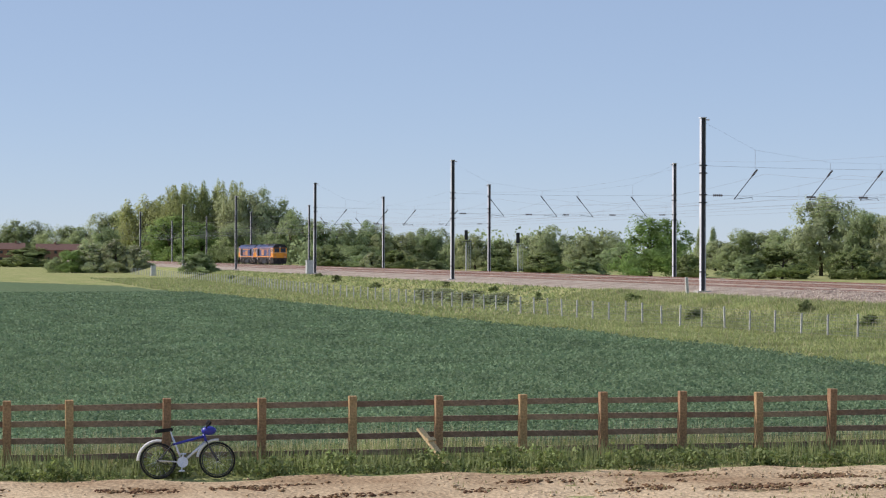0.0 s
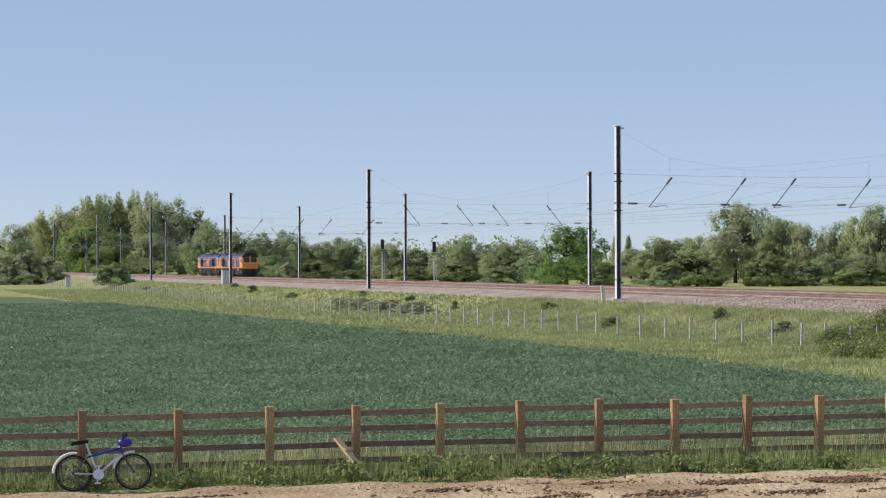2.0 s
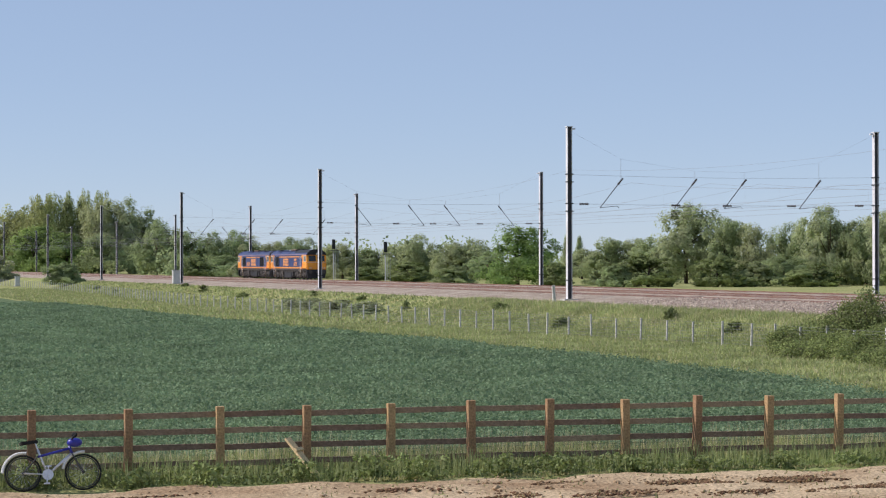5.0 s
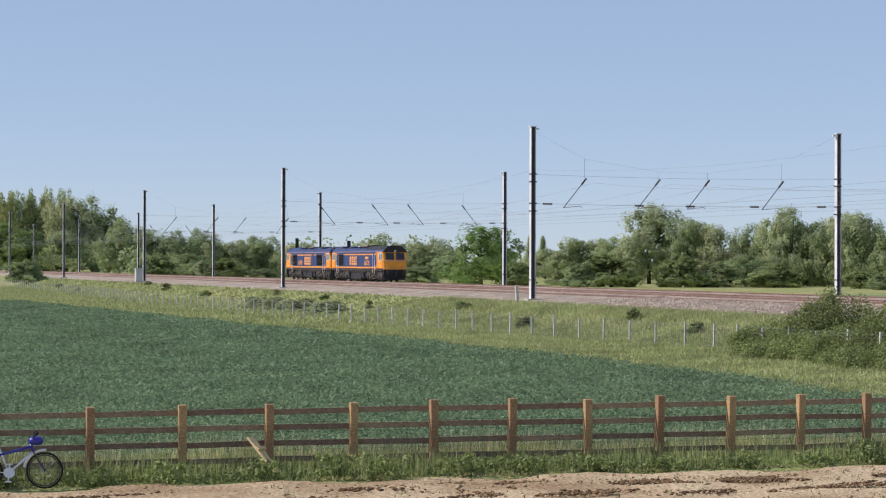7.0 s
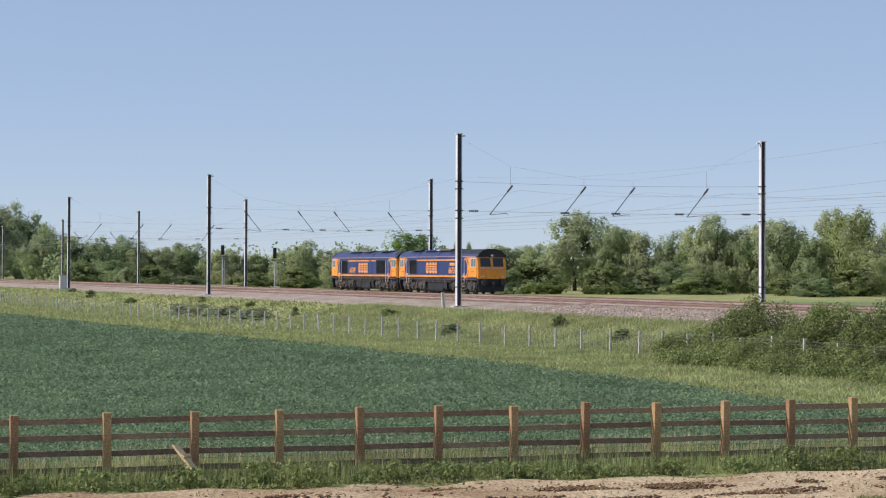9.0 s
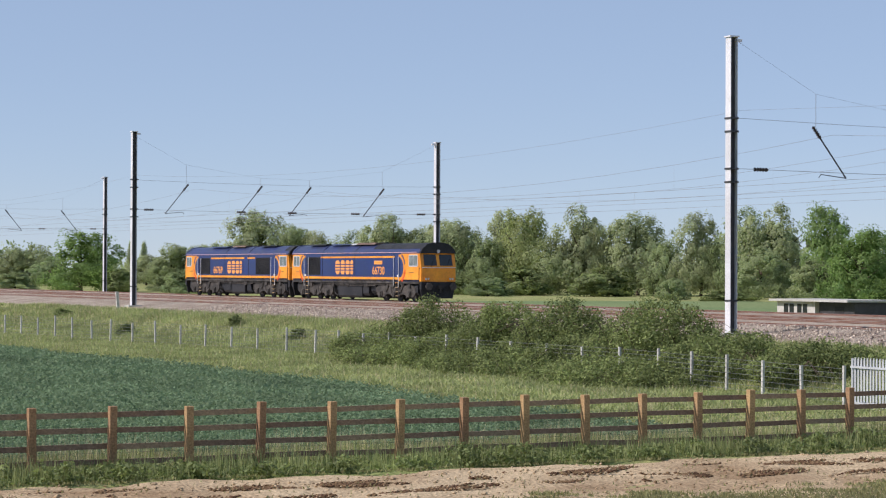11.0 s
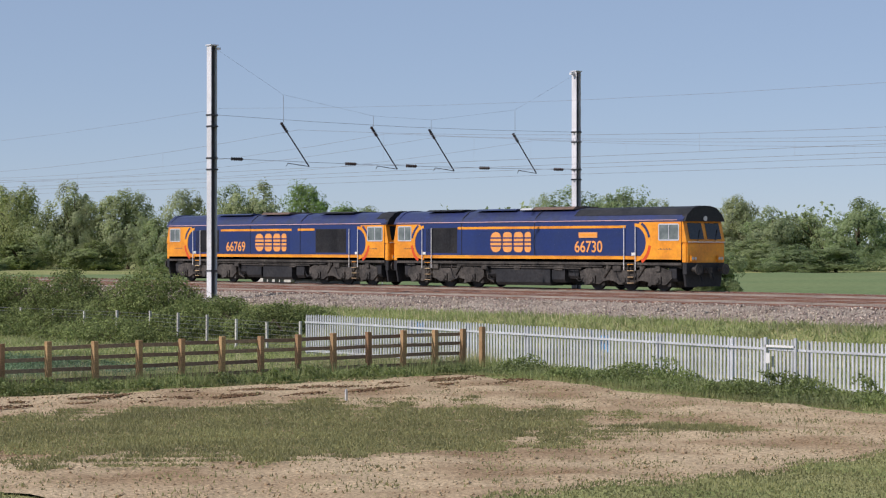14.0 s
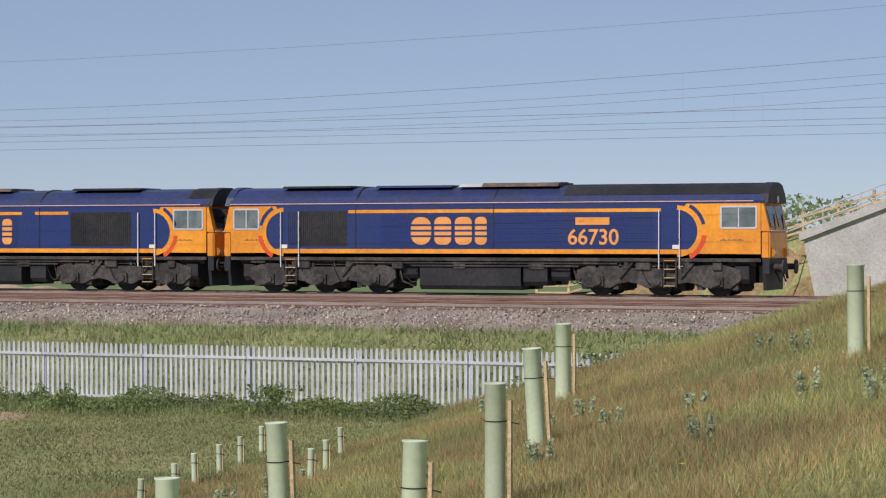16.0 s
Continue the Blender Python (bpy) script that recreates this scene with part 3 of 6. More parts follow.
def bogie(loco, xc):
    b = new("bogie")
    b.parent = loco
    b.matrix_basis = pose(xc, 0, 0)
    for s in (-1, 1):
        yo, yi = 1.18 * s, 1.02 * s
        bm = bmesh.new()
        shape = [(-2.98, 0.58), (-2.6, 0.28), (-1.72, 0.28), (-1.45, 0.42), (-1.08, 0.48), (-0.7, 0.42), (-0.42, 0.28), (0.42, 0.28), (0.7, 0.42), (1.08, 0.48), (1.45, 0.42), (1.72, 0.28), (2.6, 0.28), (2.98, 0.58), (2.95, 0.92), (2.3, 1.10), (1.5, 1.06), (0.8, 0.96), (-0.8, 0.96), (-1.5, 1.06), (-2.3, 1.10), (-2.95, 0.92)]
        prism(bm, shape, "y", min(yo, yi), max(yo, yi))
        part("side_frame", bm, M_UNDER, b)
        for ax in (-2.15, 0.0, 2.15):
            bm = bmesh.new()
            tube(bm, (ax, 0.70 * s, 0.50), (ax, 0.83 * s, 0.50), 0.505, n=24)
            part("wheel", bm, M_BLACK, b)
            bm = bmesh.new()
            box(bm, ax - 0.2, ax + 0.2, *sorted((1.0 * s, 1.26 * s)), 0.34, 0.68)
            tube(bm, (ax, 1.26 * s, 0.5), (ax, 1.32 * s, 0.5), 0.13, n=12)
            part("axle_box", bm, M_UNDER, b)
        for ax in (-1.1, 1.1):
            bm = bmesh.new()
            tube(bm, (ax - 0.25, 1.2 * s, 0.62), (ax + 0.2, 1.2 * s, 1.15), 0.06, n=8)
            tube(bm, (ax, 1.16 * s, 0.95), (ax, 1.16 * s, 1.2), 0.13, n=10)
            part("damper", bm, M_UNDER, b)
        for ax in (-2.7, -1.55, 1.5, 2.75):
            bm = bmesh.new()
            box(bm, ax - 0.1, ax + 0.1, *sorted((0.72 * s, 1.1 * s)), 0.22, 0.62)
            part("brake_block", bm, M_UNDER, b)
    bm = bmesh.new()
    box(bm, -2.6, 2.6, -1.0, 1.0, 0.62, 0.98)
    part("bolster", bm, M_UNDER, b)
    for ax in (-2.15, 0.0, 2.15):
        bm = bmesh.new()
        box(bm, ax - 0.25, ax + 0.85, -0.6, 0.6, 0.16, 0.84)
        part("traction_motor", bm, M_UNDER, b, bevel=0.06)
        bm = bmesh.new()
        tube(bm, (ax, -0.75, 0.5), (ax, 0.75, 0.5), 0.09, n=8)
        part("axle", bm, M_UNDER, b)
    return b


def locomotive(name, number, layout, label):
    L = 20.4
    t = thing(name, label, "locomotive", None, "coupled locomotives")
    H = 1.32
    # body shell
    bm = bmesh.new()
    prism(bm, [(-H, 1.32), (H, 1.32), (H, 3.22), (-H, 3.22)], "x", -L + 0.05, -0.05)
    body = part("body", bm, M_BLUE, t)
    bm = bmesh.new()
    prism(bm, [(-H, 3.22), (-H - 0.02, 3.30), (-1.16, 3.52), (-0.78, 3.80), (-0.3, 3.90), (0.3, 3.90), (0.78, 3.80), (1.16, 3.52), (H + 0.02, 3.30), (H, 3.22)], "x", -L, 0.08)
    part("roof", bm, M_ROOFBLUE, t, "blue roof with a sloping shoulder")
    bm = bmesh.new()
    prism(bm, [(-1.17, 3.53), (-0.80, 3.83), (-0.3, 3.925), (0.3, 3.925), (0.80, 3.83), (1.17, 3.53), (1.12, 3.50), (-1.12, 3.50)], "x", -layout["black"], 0.10)
    part("front_roof", bm, M_BLACK, t, "black roof top towards the leading cab")
    # roof seams, hatches, exhaust
    for d in layout["seams"]:
        bm = bmesh.new()
        prism(bm, [(-H - 0.03, 3.26), (-1.18, 3.53), (-0.79, 3.83), (-0.3, 3.93), (0.3, 3.93), (0.3, 3.90), (-0.3, 3.90), (-1.14, 3.50)], "x", -d - 0.03, -d + 0.03)
        part("roof_seam", bm, M_BLACK, t)
    for d0, d1, z0, z1, mm, nm in layout["roof"]:
        bm = bmesh.new()
        prism(bm, [(-0.95, z0), (-0.75, z1), (0.75, z1), (0.95, z0)], "x", -d1, -d0)
        part(nm, bm, mm, t)
    bm = bmesh.new()
    tube(bm, (-layout["stack"], 0, 3.85), (-layout["stack"], 0, 4.02), 0.33, 0.28, n=16)
    part("exhaust_stack", bm, M_BLACK, t)
    for s in (-1, 1):
        y = lambda d: sorted((s * H, s * (H + d)))
        # long stripes
        bm = bmesh.new()
        box(bm, -L + 0.06, -0.06, *y(0.012), 1.46, 1.62)
        part("lower_stripe", bm, M_ORANGE, body, "orange lower stripe")
        for d0, d1 in layout["stripe"]:
            bm = bmesh.new()
            box(bm, -d1, -d0, *y(0.010), 2.93, 3.05)
            part("upper_stripe", bm, M_ORANGE, body)
        bm = bmesh.new()
        box(bm, -L + 0.02, -0.3, *sorted((s * (H + 0.018), s * (H + 0.03))), 3.27, 3.30)
        part("gutter_line", bm, M_PINK, body)
        bm = bmesh.new()
        box(bm, -L + 0.05, -0.05, *y(-0.03), 1.20, 1.46)
        part("solebar", bm, M_UNDER, t)
        # pipes and small gear under the solebar
        for zz, yy, q0, q1 in ((1.12, 1.24, 5.2, L - 5.2), (1.02, 1.27, 6.6, L - 7.4)):
            bm = bmesh.new()
            tube(bm, (-q1, s * yy, zz), (-q0, s * yy, zz), 0.03, n=6)
            part("air_pipe", bm, M_UNDER, t)
        for k in range(12):
            xx, ww = -1.6 - k * 1.56 - 0.5 * math.sin(k * 5.3), 0.16 + 0.14 * abs(math.sin(k * 2.7))
            bm = bmesh.new()
            box(bm, xx - ww, xx + ww, *sorted((s * 1.12, s * 1.26)), 1.0 - 0.1 * math.cos(k * 3.1), 1.19)
            part("valve_box", bm, M_UNDER, t, bevel=0.02)
        for xx in (-4.4, -7.2, -13.4, -16.2):
            bm = bmesh.new()
            strand(bm, [Vector((xx + 0.55 * f, s * (1.22 + 0.05 * math.sin(f * 3.1)), 1.15 - 0.75 * math.sin(f * 1.9))) for f in (0, 0.25, 0.5, 0.75, 1.0, 1.2)], 0.025, n=6)
            part("brake_hose", bm, M_BLACK, t)
        # ribbed engine-room side
        d0, d1 = layout["ribs"]
        for k in range(13):
            z = 1.72 + k * 0.092
            bm = bmesh.new()
            box(bm, -d1, -d0, *y(0.014), z, z + 0.035)
            part("side_rib", bm, M_BLUE, body)
        for d in layout["seams"]:
            bm = bmesh.new()
            box(bm, -d - 0.015, -d + 0.015, *y(0.016), 1.62, 3.22)
            part("panel_joint", bm, M_BLACK, body)
        # grilles
        for d0, d1 in layout["grilles"]:
            bm = bmesh.new()
            box(bm, -d1, -d0, *y(0.008), 1.72, 3.02)
            g = part("radiator_grille", bm, M_BLACK, body, "black radiator grille")
            bm = bmesh.new()
            k = -d1 + 0.05
            while k < -d0 - 0.04:
                box(bm, k, k + 0.03, *sorted((s * (H + 0.006), s * (H + 0.022))), 1.76, 2.98)
                k += 0.085
            tagged(part("grille_bars", bm, M_BLACK, g), kind="stuff")
        # cab ends: orange panel with a round inner edge, rings, window, door rails
        for e, cd, wd in ((1, layout["front_arc"], (0.22, 1.42)), (-1, layout["rear_arc"], (0.2, 1.2))):
            X = (lambda d: -d) if e == 1 else (lambda d: -L + d)
            cx, cz = X(cd), 2.25
            a = arc(cx, cz, 0.90, 72, -72, 16) if e == 1 else arc(cx, cz, 0.90, 108, 252, 16)
            pts = [(X(0.05), 1.47), (X(0.05), 3.2), (X(cd - 0.35), 3.2)] + a + [(X(cd - 0.35), 1.47)]
            bm = bmesh.new()
            prism(bm, pts, "y", *y(0.014))
            cab = part("cab_side", bm, M_ORANGE, t, "orange cab side")
            A = (lambda a0, a1: (a0, a1)) if e == 1 else (lambda a0, a1: (180 - a0, 180 - a1))
            bm = bmesh.new()
            band(bm, cx, cz, 0.75, 0.90, *A(-88, 88), *y(0.018))
            part("inner_ring", bm, M_ORANGE, cab)
            bm = bmesh.new()
            band(bm, cx, cz, 0.93, 1.06, *A(14, 62), *y(0.020))
            part("dark_ring", bm, M_BLUE, cab, "dark blue ring segment")
            bm = bmesh.new()
            band(bm, cx, cz, 0.93, 1.09, *A(-62, -8), *y(0.020))
            part("red_ring", bm, M_RED, cab, "red ring segment")
            x0, x1 = sorted((X(wd[0]), X(wd[1])))
            bm = bmesh.new()
            rounded_frame(bm, x0 - 0.05, x1 + 0.05, 2.33, 3.12, 0.06, *y(0.03), r=0.08)
            w = part("cab_side_window", bm, M_SILVER, cab, "silver-framed sliding window")
            bm = bmesh.new()
            box(bm, x0, x1, *y(0.020), 2.38, 3.07)
            part("pane", bm, M_CABGLASS, w)
            bm = bmesh.new()
            box(bm, (x0 + x1) / 2 - 0.02, (x0 + x1) / 2 + 0.02, *y(0.03), 2.38, 3.07)
            part("window_bar", bm, M_SILVER, w)
            bm = bmesh.new()
            c = X(1.05)
            for q in range(9):
                box(bm, c - 0.42 + q * 0.095, c - 0.36 + q * 0.095, *y(0.018), 1.92, 1.96 + 0.02 * (q % 2))
            part("cab_lettering", bm, M_EXH, cab, "small unreadable lettering")
            dl, dh = cd - 0.12, cd + 0.62
            for dd in (dl, dh):
                bm = bmesh.new()
                tube(bm, (X(dd), s * (H + 0.07), 0.95), (X(dd), s * (H + 0.07), 3.0), 0.022, n=6)
                for zz in (1.5, 2.98):
                    tube(bm, (X(dd), s * (H + 0.07), zz), (X(dd), s * (H - 0.02), zz), 0.018, n=5)
                part("handrail", bm, M_WHITE, t, "white handrail")
            bm = bmesh.new()
            box(bm, *sorted((X(dl + 0.06), X(dh - 0.06))), *y(0.012), 1.64, 3.14)
            door = part("cab_door", bm, M_BLUE, t)
            bm = bmesh.new()
            box(bm, *sorted((X(dl + 0.02), X(dl + 0.26))), *y(0.05), 1.64, 1.78)
            part("door_sill", bm, M_WHITE, door, "white plate")
            for k, zz in enumerate((1.22, 0.92, 0.62, 0.34)):
                bm = bmesh.new()
                box(bm, *sorted((X(dl + 0.17), X(dh - 0.17))), *sorted((s * (H - 0.14), s * (H + 0.02))), zz, zz + 0.03)
                part("cab_step", bm, M_PALEWOOD if k else M_ORANGE, t, "worn yellow-edged step")
            for dd in (dl + 0.15, dh - 0.15):
                bm = bmesh.new()
                box(bm, X(dd) - 0.02, X(dd) + 0.02, *sorted((s * (H - 0.06), s * (H - 0.02))), 0.3, 1.3)
                part("step_hanger", bm, M_UNDER, t)
        # logo as plain blocks, number, nameplate
        mx = layout["logo"]
        for k, (a0, a1, z1) in enumerate(((0.0, 0.80, 1.0), (0.92, 1.58, 1.0), (1.72, 2.38, 1.0), (2.50, 2.95, 1.0))):
            bm = bmesh.new()
            a0, a1 = (a0, a1) if s == -1 else (2.95 - a1, 2.95 - a0)
            rr = (0.36, 0.22, 0.22, 0.17)[k]
            prism(bm, arc(mx + a1 - rr, 2.78 - rr, rr, 0, 90, 5) + arc(mx + a0 + rr, 2.78 - rr, rr, 90, 180, 5) + arc(mx + a0 + rr, 1.78 + rr, rr, 180, 270, 5) + arc(mx + a1 - rr, 1.78 + rr, rr, 270, 360, 5), "y", *y(0.022))
            em = part("emblem_block", bm, M_LOGO, body, "orange emblem block")
            for zz in (2.05, 2.25, 2.45):
                bm = bmesh.new()
                box(bm, mx + a0 - 0.02, mx + a1 + 0.02, *y(0.026), zz, zz + 0.07)
                part("emblem_slot", bm, M_BLUE, em)
        nb = digits(number, 0.76, M_LOGO, body, layout["number"], 1.80, s * (H + 0.02), "orange running number")
        if s == 1:
            nb.matrix_basis = pose(layout["number"], H + 0.02, 1.80, 90, 0, 180)
        if layout["plate"]:
            d0, d1 = layout["plate"]
            bm = bmesh.new()
            box(bm, -d1, -d0, *y(0.03), 2.48, 2.74)
            pl = part("nameplate", bm, M_LOGO, body, "orange cast nameplate")
            bm = bmesh.new()
            for q in range(9):
                box(bm, -d1 + 0.12 + q * 0.115, -d1 + 0.20 + q * 0.115, *y(0.036), 2.57, 2.66)
            part("raised_lettering", bm, M_ORANGE, pl)
        # underframe equipment
        for d0, d1, z0, z1, yy, nm in layout["under"]:
            bm = bmesh.new()
            prism(bm, [(s * (yy - 0.9), z0), (s * (yy - 0.12), z0), (s * yy, z0 + 0.15), (s * yy, z1 - 0.08), (s * (yy - 0.08), z1), (s * (yy - 0.9), z1)], "x", -d1, -d0)
            part(nm, bm, M_BLACK, t)
        bm = bmesh.new()
        for zz, r in ((1.17, 0.035), (1.10, 0.022), (1.05, 0.03)):
            tube(bm, (-L + 3.2, s * 1.12, zz), (-3.2, s * 1.12, zz), r, n=6)
        for dd in np.arange(3.4, L - 3.2, 0.85):
            box(bm, -dd - 0.05, -dd + 0.05, *sorted((s * 1.0, s * 1.18)), 0.98, 1.22)
        part("pipe_run", bm, M_UNDER, t)
        for dd in (6.85, 13.55):
            bm = bmesh.new()
            tube(bm, (-dd, s * 1.1, 1.0), (-dd + 0.15, s * 1.15, 0.45), 0.03, n=6)
            tube(bm, (-dd + 0.15, s * 1.15, 0.45), (-dd + 0.6, s * 1.12, 0.28), 0.03, n=6)
            part("air_hose", bm, M_UNDER, t)
    bm = bmesh.new()
    box(bm, -L + 0.3, -0.3, -1.0, 1.0, 1.05, 1.35)
    part("underframe", bm, M_UNDER, t)
    bogie(t, -3.75)
    bogie(t, -L + 3.75)
    # both ends
    for e in (1, -1):
        X = (lambda d: d) if e == 1 else (lambda d: -L - d)
        bm = bmesh.new()
        prism(bm, [(-1.30, 1.30), (1.30, 1.30), (1.30, 2.25), (-1.30, 2.25)], "x", *sorted((X(-0.06), X(0.26))))
        nose = part("nose", bm, M_ORANGE, t, "orange cab nose", bevel=0.05)
        bm = bmesh.new()
        pts = [(X(0.26), 2.25), (X(-0.06), 2.25), (X(-0.06), 3.26), (X(0.02), 3.26)]
        prism(bm, pts, "y", -1.30, 1.30)
        scr = part("windscreen_frame", bm, M_ORANGE, t)
        for y0, y1 in ((-1.06, -0.12), (0.12, 1.06)):
            bm = bmesh.new()
            prism(bm, [(X(0.262), 2.40), (X(0.24), 2.40), (X(0.035), 3.14), (X(0.055), 3.14)], "y", y0, y1)
            pn = part("windscreen", bm, M_GLASS, scr)
            bm = bmesh.new()
            tube(bm, (X(0.29), (y0 + y1) / 2, 2.3), (X(0.16), (y0 + y1) / 2 + 0.3, 2.85), 0.014, n=5)
            part("wiper", bm, M_BLACK, pn)
        bm = bmesh.new()
        prism(bm, [(-1.34, 3.22), (-1.18, 3.53), (-0.79, 3.84), (-0.3, 3.94), (0.3, 3.94), (0.79, 3.84), (1.18, 3.53), (1.34, 3.22)], "x", *sorted((X(-0.1), X(0.2))))
        part("roof_hood", bm, M_BLACK if e == 1 else M_ROOFBLUE, t, "overhanging cab hood")
        # black here stands for the shade on the orange brow under the hood
        bm = bmesh.new()
        prism(bm, [(-1.18, 3.22), (-0.98, 3.46), (-0.5, 3.58), (0.5, 3.58), (0.98, 3.46), (1.18, 3.22)], "x", *sorted((X(0.19), X(0.206))))
        part("brow_panel", bm, M_BLACK, t, "panel above the windscreens, black for the hood shade")
        bm = bmesh.new()
        tube(bm, (X(0.31), -1.24, 2.27), (X(0.31), 1.24, 2.27), 0.022, n=6)
        part("nose_handrail", bm, M_WHITE, t, "white rail below the windscreen")
        for yy in (-0.9, 0.9):
            bm = bmesh.new()
            box(bm, *sorted((X(0.2), X(0.36))), yy - 0.2, yy + 0.2, 1.36, 1.66)
            h = part("lamp_cluster", bm, M_ORANGE, t, bevel=0.03)
            for k in (-0.09, 0.09):
                bm = bmesh.new()
                tube(bm, (X(0.355), yy + k, 1.52), (X(0.375), yy + k, 1.52), 0.07, n=12)
                part("lamp_lens", bm, M_LAMP, h)
            bm = bmesh.new()
            tube(bm, (X(0.2), yy, 1.02), (X(0.62), yy, 1.02), 0.11, n=12)
            tube(bm, (X(0.62), yy, 1.02), (X(0.68), yy, 1.02), 0.25, n=16)
            part("buffer", bm, M_UNDER, t)
        bm = bmesh.new()
        box(bm, *sorted((X(0.0), X(0.24))), -1.28, 1.28, 0.80, 1.32)
        part("buffer_beam", bm, M_BLACK, t)
        bm = bmesh.new()
        prism(bm, [(-1.15, 0.22), (1.15, 0.22), (1.25, 0.80), (-1.25, 0.80)], "x", *sorted((X(0.0), X(0.12))))
        part("snowplough", bm, M_BLACK, t)
        bm = bmesh.new()
        box(bm, *sorted((X(0.2), X(0.55))), -0.12, 0.12, 0.85, 1.1)
        tube(bm, (X(0.5), 0, 0.98), (X(0.56), 0, 0.62), 0.05, n=8)
        part("coupling", bm, M_UNDER, t)
        bm = bmesh.new()
        for yy in (-0.45, 0.45):
            tube(bm, (X(0.24), yy, 0.9), (X(0.42), yy * 0.9, 0.5), 0.03, n=6)
        part("brake_hose", bm, M_BLACK, t)
        bm = bmesh.new()
        tube(bm, (X(0.05), 0, 3.35), (X(0.24), 0, 3.35), 0.12, n=14)
        part("top_headlight", bm, M_LAMP, t)
    return t


LEAD = locomotive("diesel_locomotive", "66730", dict(
    black=7.2, seams=(9.8, 15.2), roof=((7.5, 10.4, 3.86, 4.0, M_EXH, "exhaust_housing"), (10.4, 11.3, 3.86, 3.96, M_LAMP, "roof_panel"), (15.6, 18.4, 3.87, 3.95, M_BLACK, "roof_fan_grille"), (11.6, 14.6, 3.86, 3.94, M_ROOFBLUE, "roof_hatch")),
    stack=7.7, stripe=((3.2, 15.5),), ribs=(3.9, 14.2), grilles=((15.55, 18.0),), front_arc=3.02, rear_arc=2.28,
    logo=-13.0, number=-6.05, plate=(5.45, 6.7),
    under=((7.8, 8.7, 0.32, 1.02, 1.2, "battery_box"), (8.8, 12.7, 0.16, 1.02, 1.22, "fuel_tank"), (10.2, 11.4, 1.0, 1.3, 1.15, "air_reservoir"), (7.0, 7.7, 0.5, 1.1, 1.05, "sand_box"), (12.85, 13.6, 0.55, 1.12, 1.02, "sand_box"), (0.5, 1.0, 0.45, 1.1, 1.15, "sand_box"), (19.4, 19.9, 0.45, 1.1, 1.15, "sand_box"))),
    "blue and orange diesel locomotive leading a pair on the far track")
TRAIL = locomotive("diesel_locomotive", "66769", dict(
    black=0.9, seams=(7.4, 12.1), roof=((3.2, 6.2, 3.87, 3.95, M_BLACK, "roof_fan_grille"), (9.0, 11.6, 3.86, 3.98, M_EXH, "exhaust_housing"), (12.6, 16.0, 3.86, 3.94, M_ROOFBLUE, "roof_hatch")),
    stack=12.2, stripe=((6.1, 7.6), (8.2, 15.0)), ribs=(8.4, 15.0), grilles=((3.3, 6.0), (15.2, 17.6)), front_arc=2.35, rear_arc=2.75,
    logo=-11.6, number=-13.5, plate=None,
    under=((7.2, 7.9, 0.32, 1.02, 1.2, "battery_box"), (8.3, 11.0, 0.2, 1.02, 1.22, "fuel_tank"), (11.2, 12.6, 0.3, 1.02, 1.2, "equipment_box"), (12.8, 13.6, 0.5, 1.1, 1.05, "sand_box"), (0.5, 1.0, 0.45, 1.1, 1.15, "sand_box"), (19.4, 19.9, 0.45, 1.1, 1.15, "sand_box"))),
    "blue and orange diesel locomotive coupled behind the first")


# ---- timber field fence ----
FX = -38.2
FENCE_Y = [-6.9, -5.2, -3.6, -1.9, -0.3, 1.16, 2.21, 3.87, 5.53, 7.15, 8.69, 10.25, 11.76, 13.25, 14.74, 16.17, 17.64, 19.08, 20.5, 21.9, 23.31, 24.68, 26.05, 27.37, 28.7, 30.0, 31.28, 32.59, 33.86, 35.12, 36.21]


def gz(x, y):
    return float(ground_z(x, y))


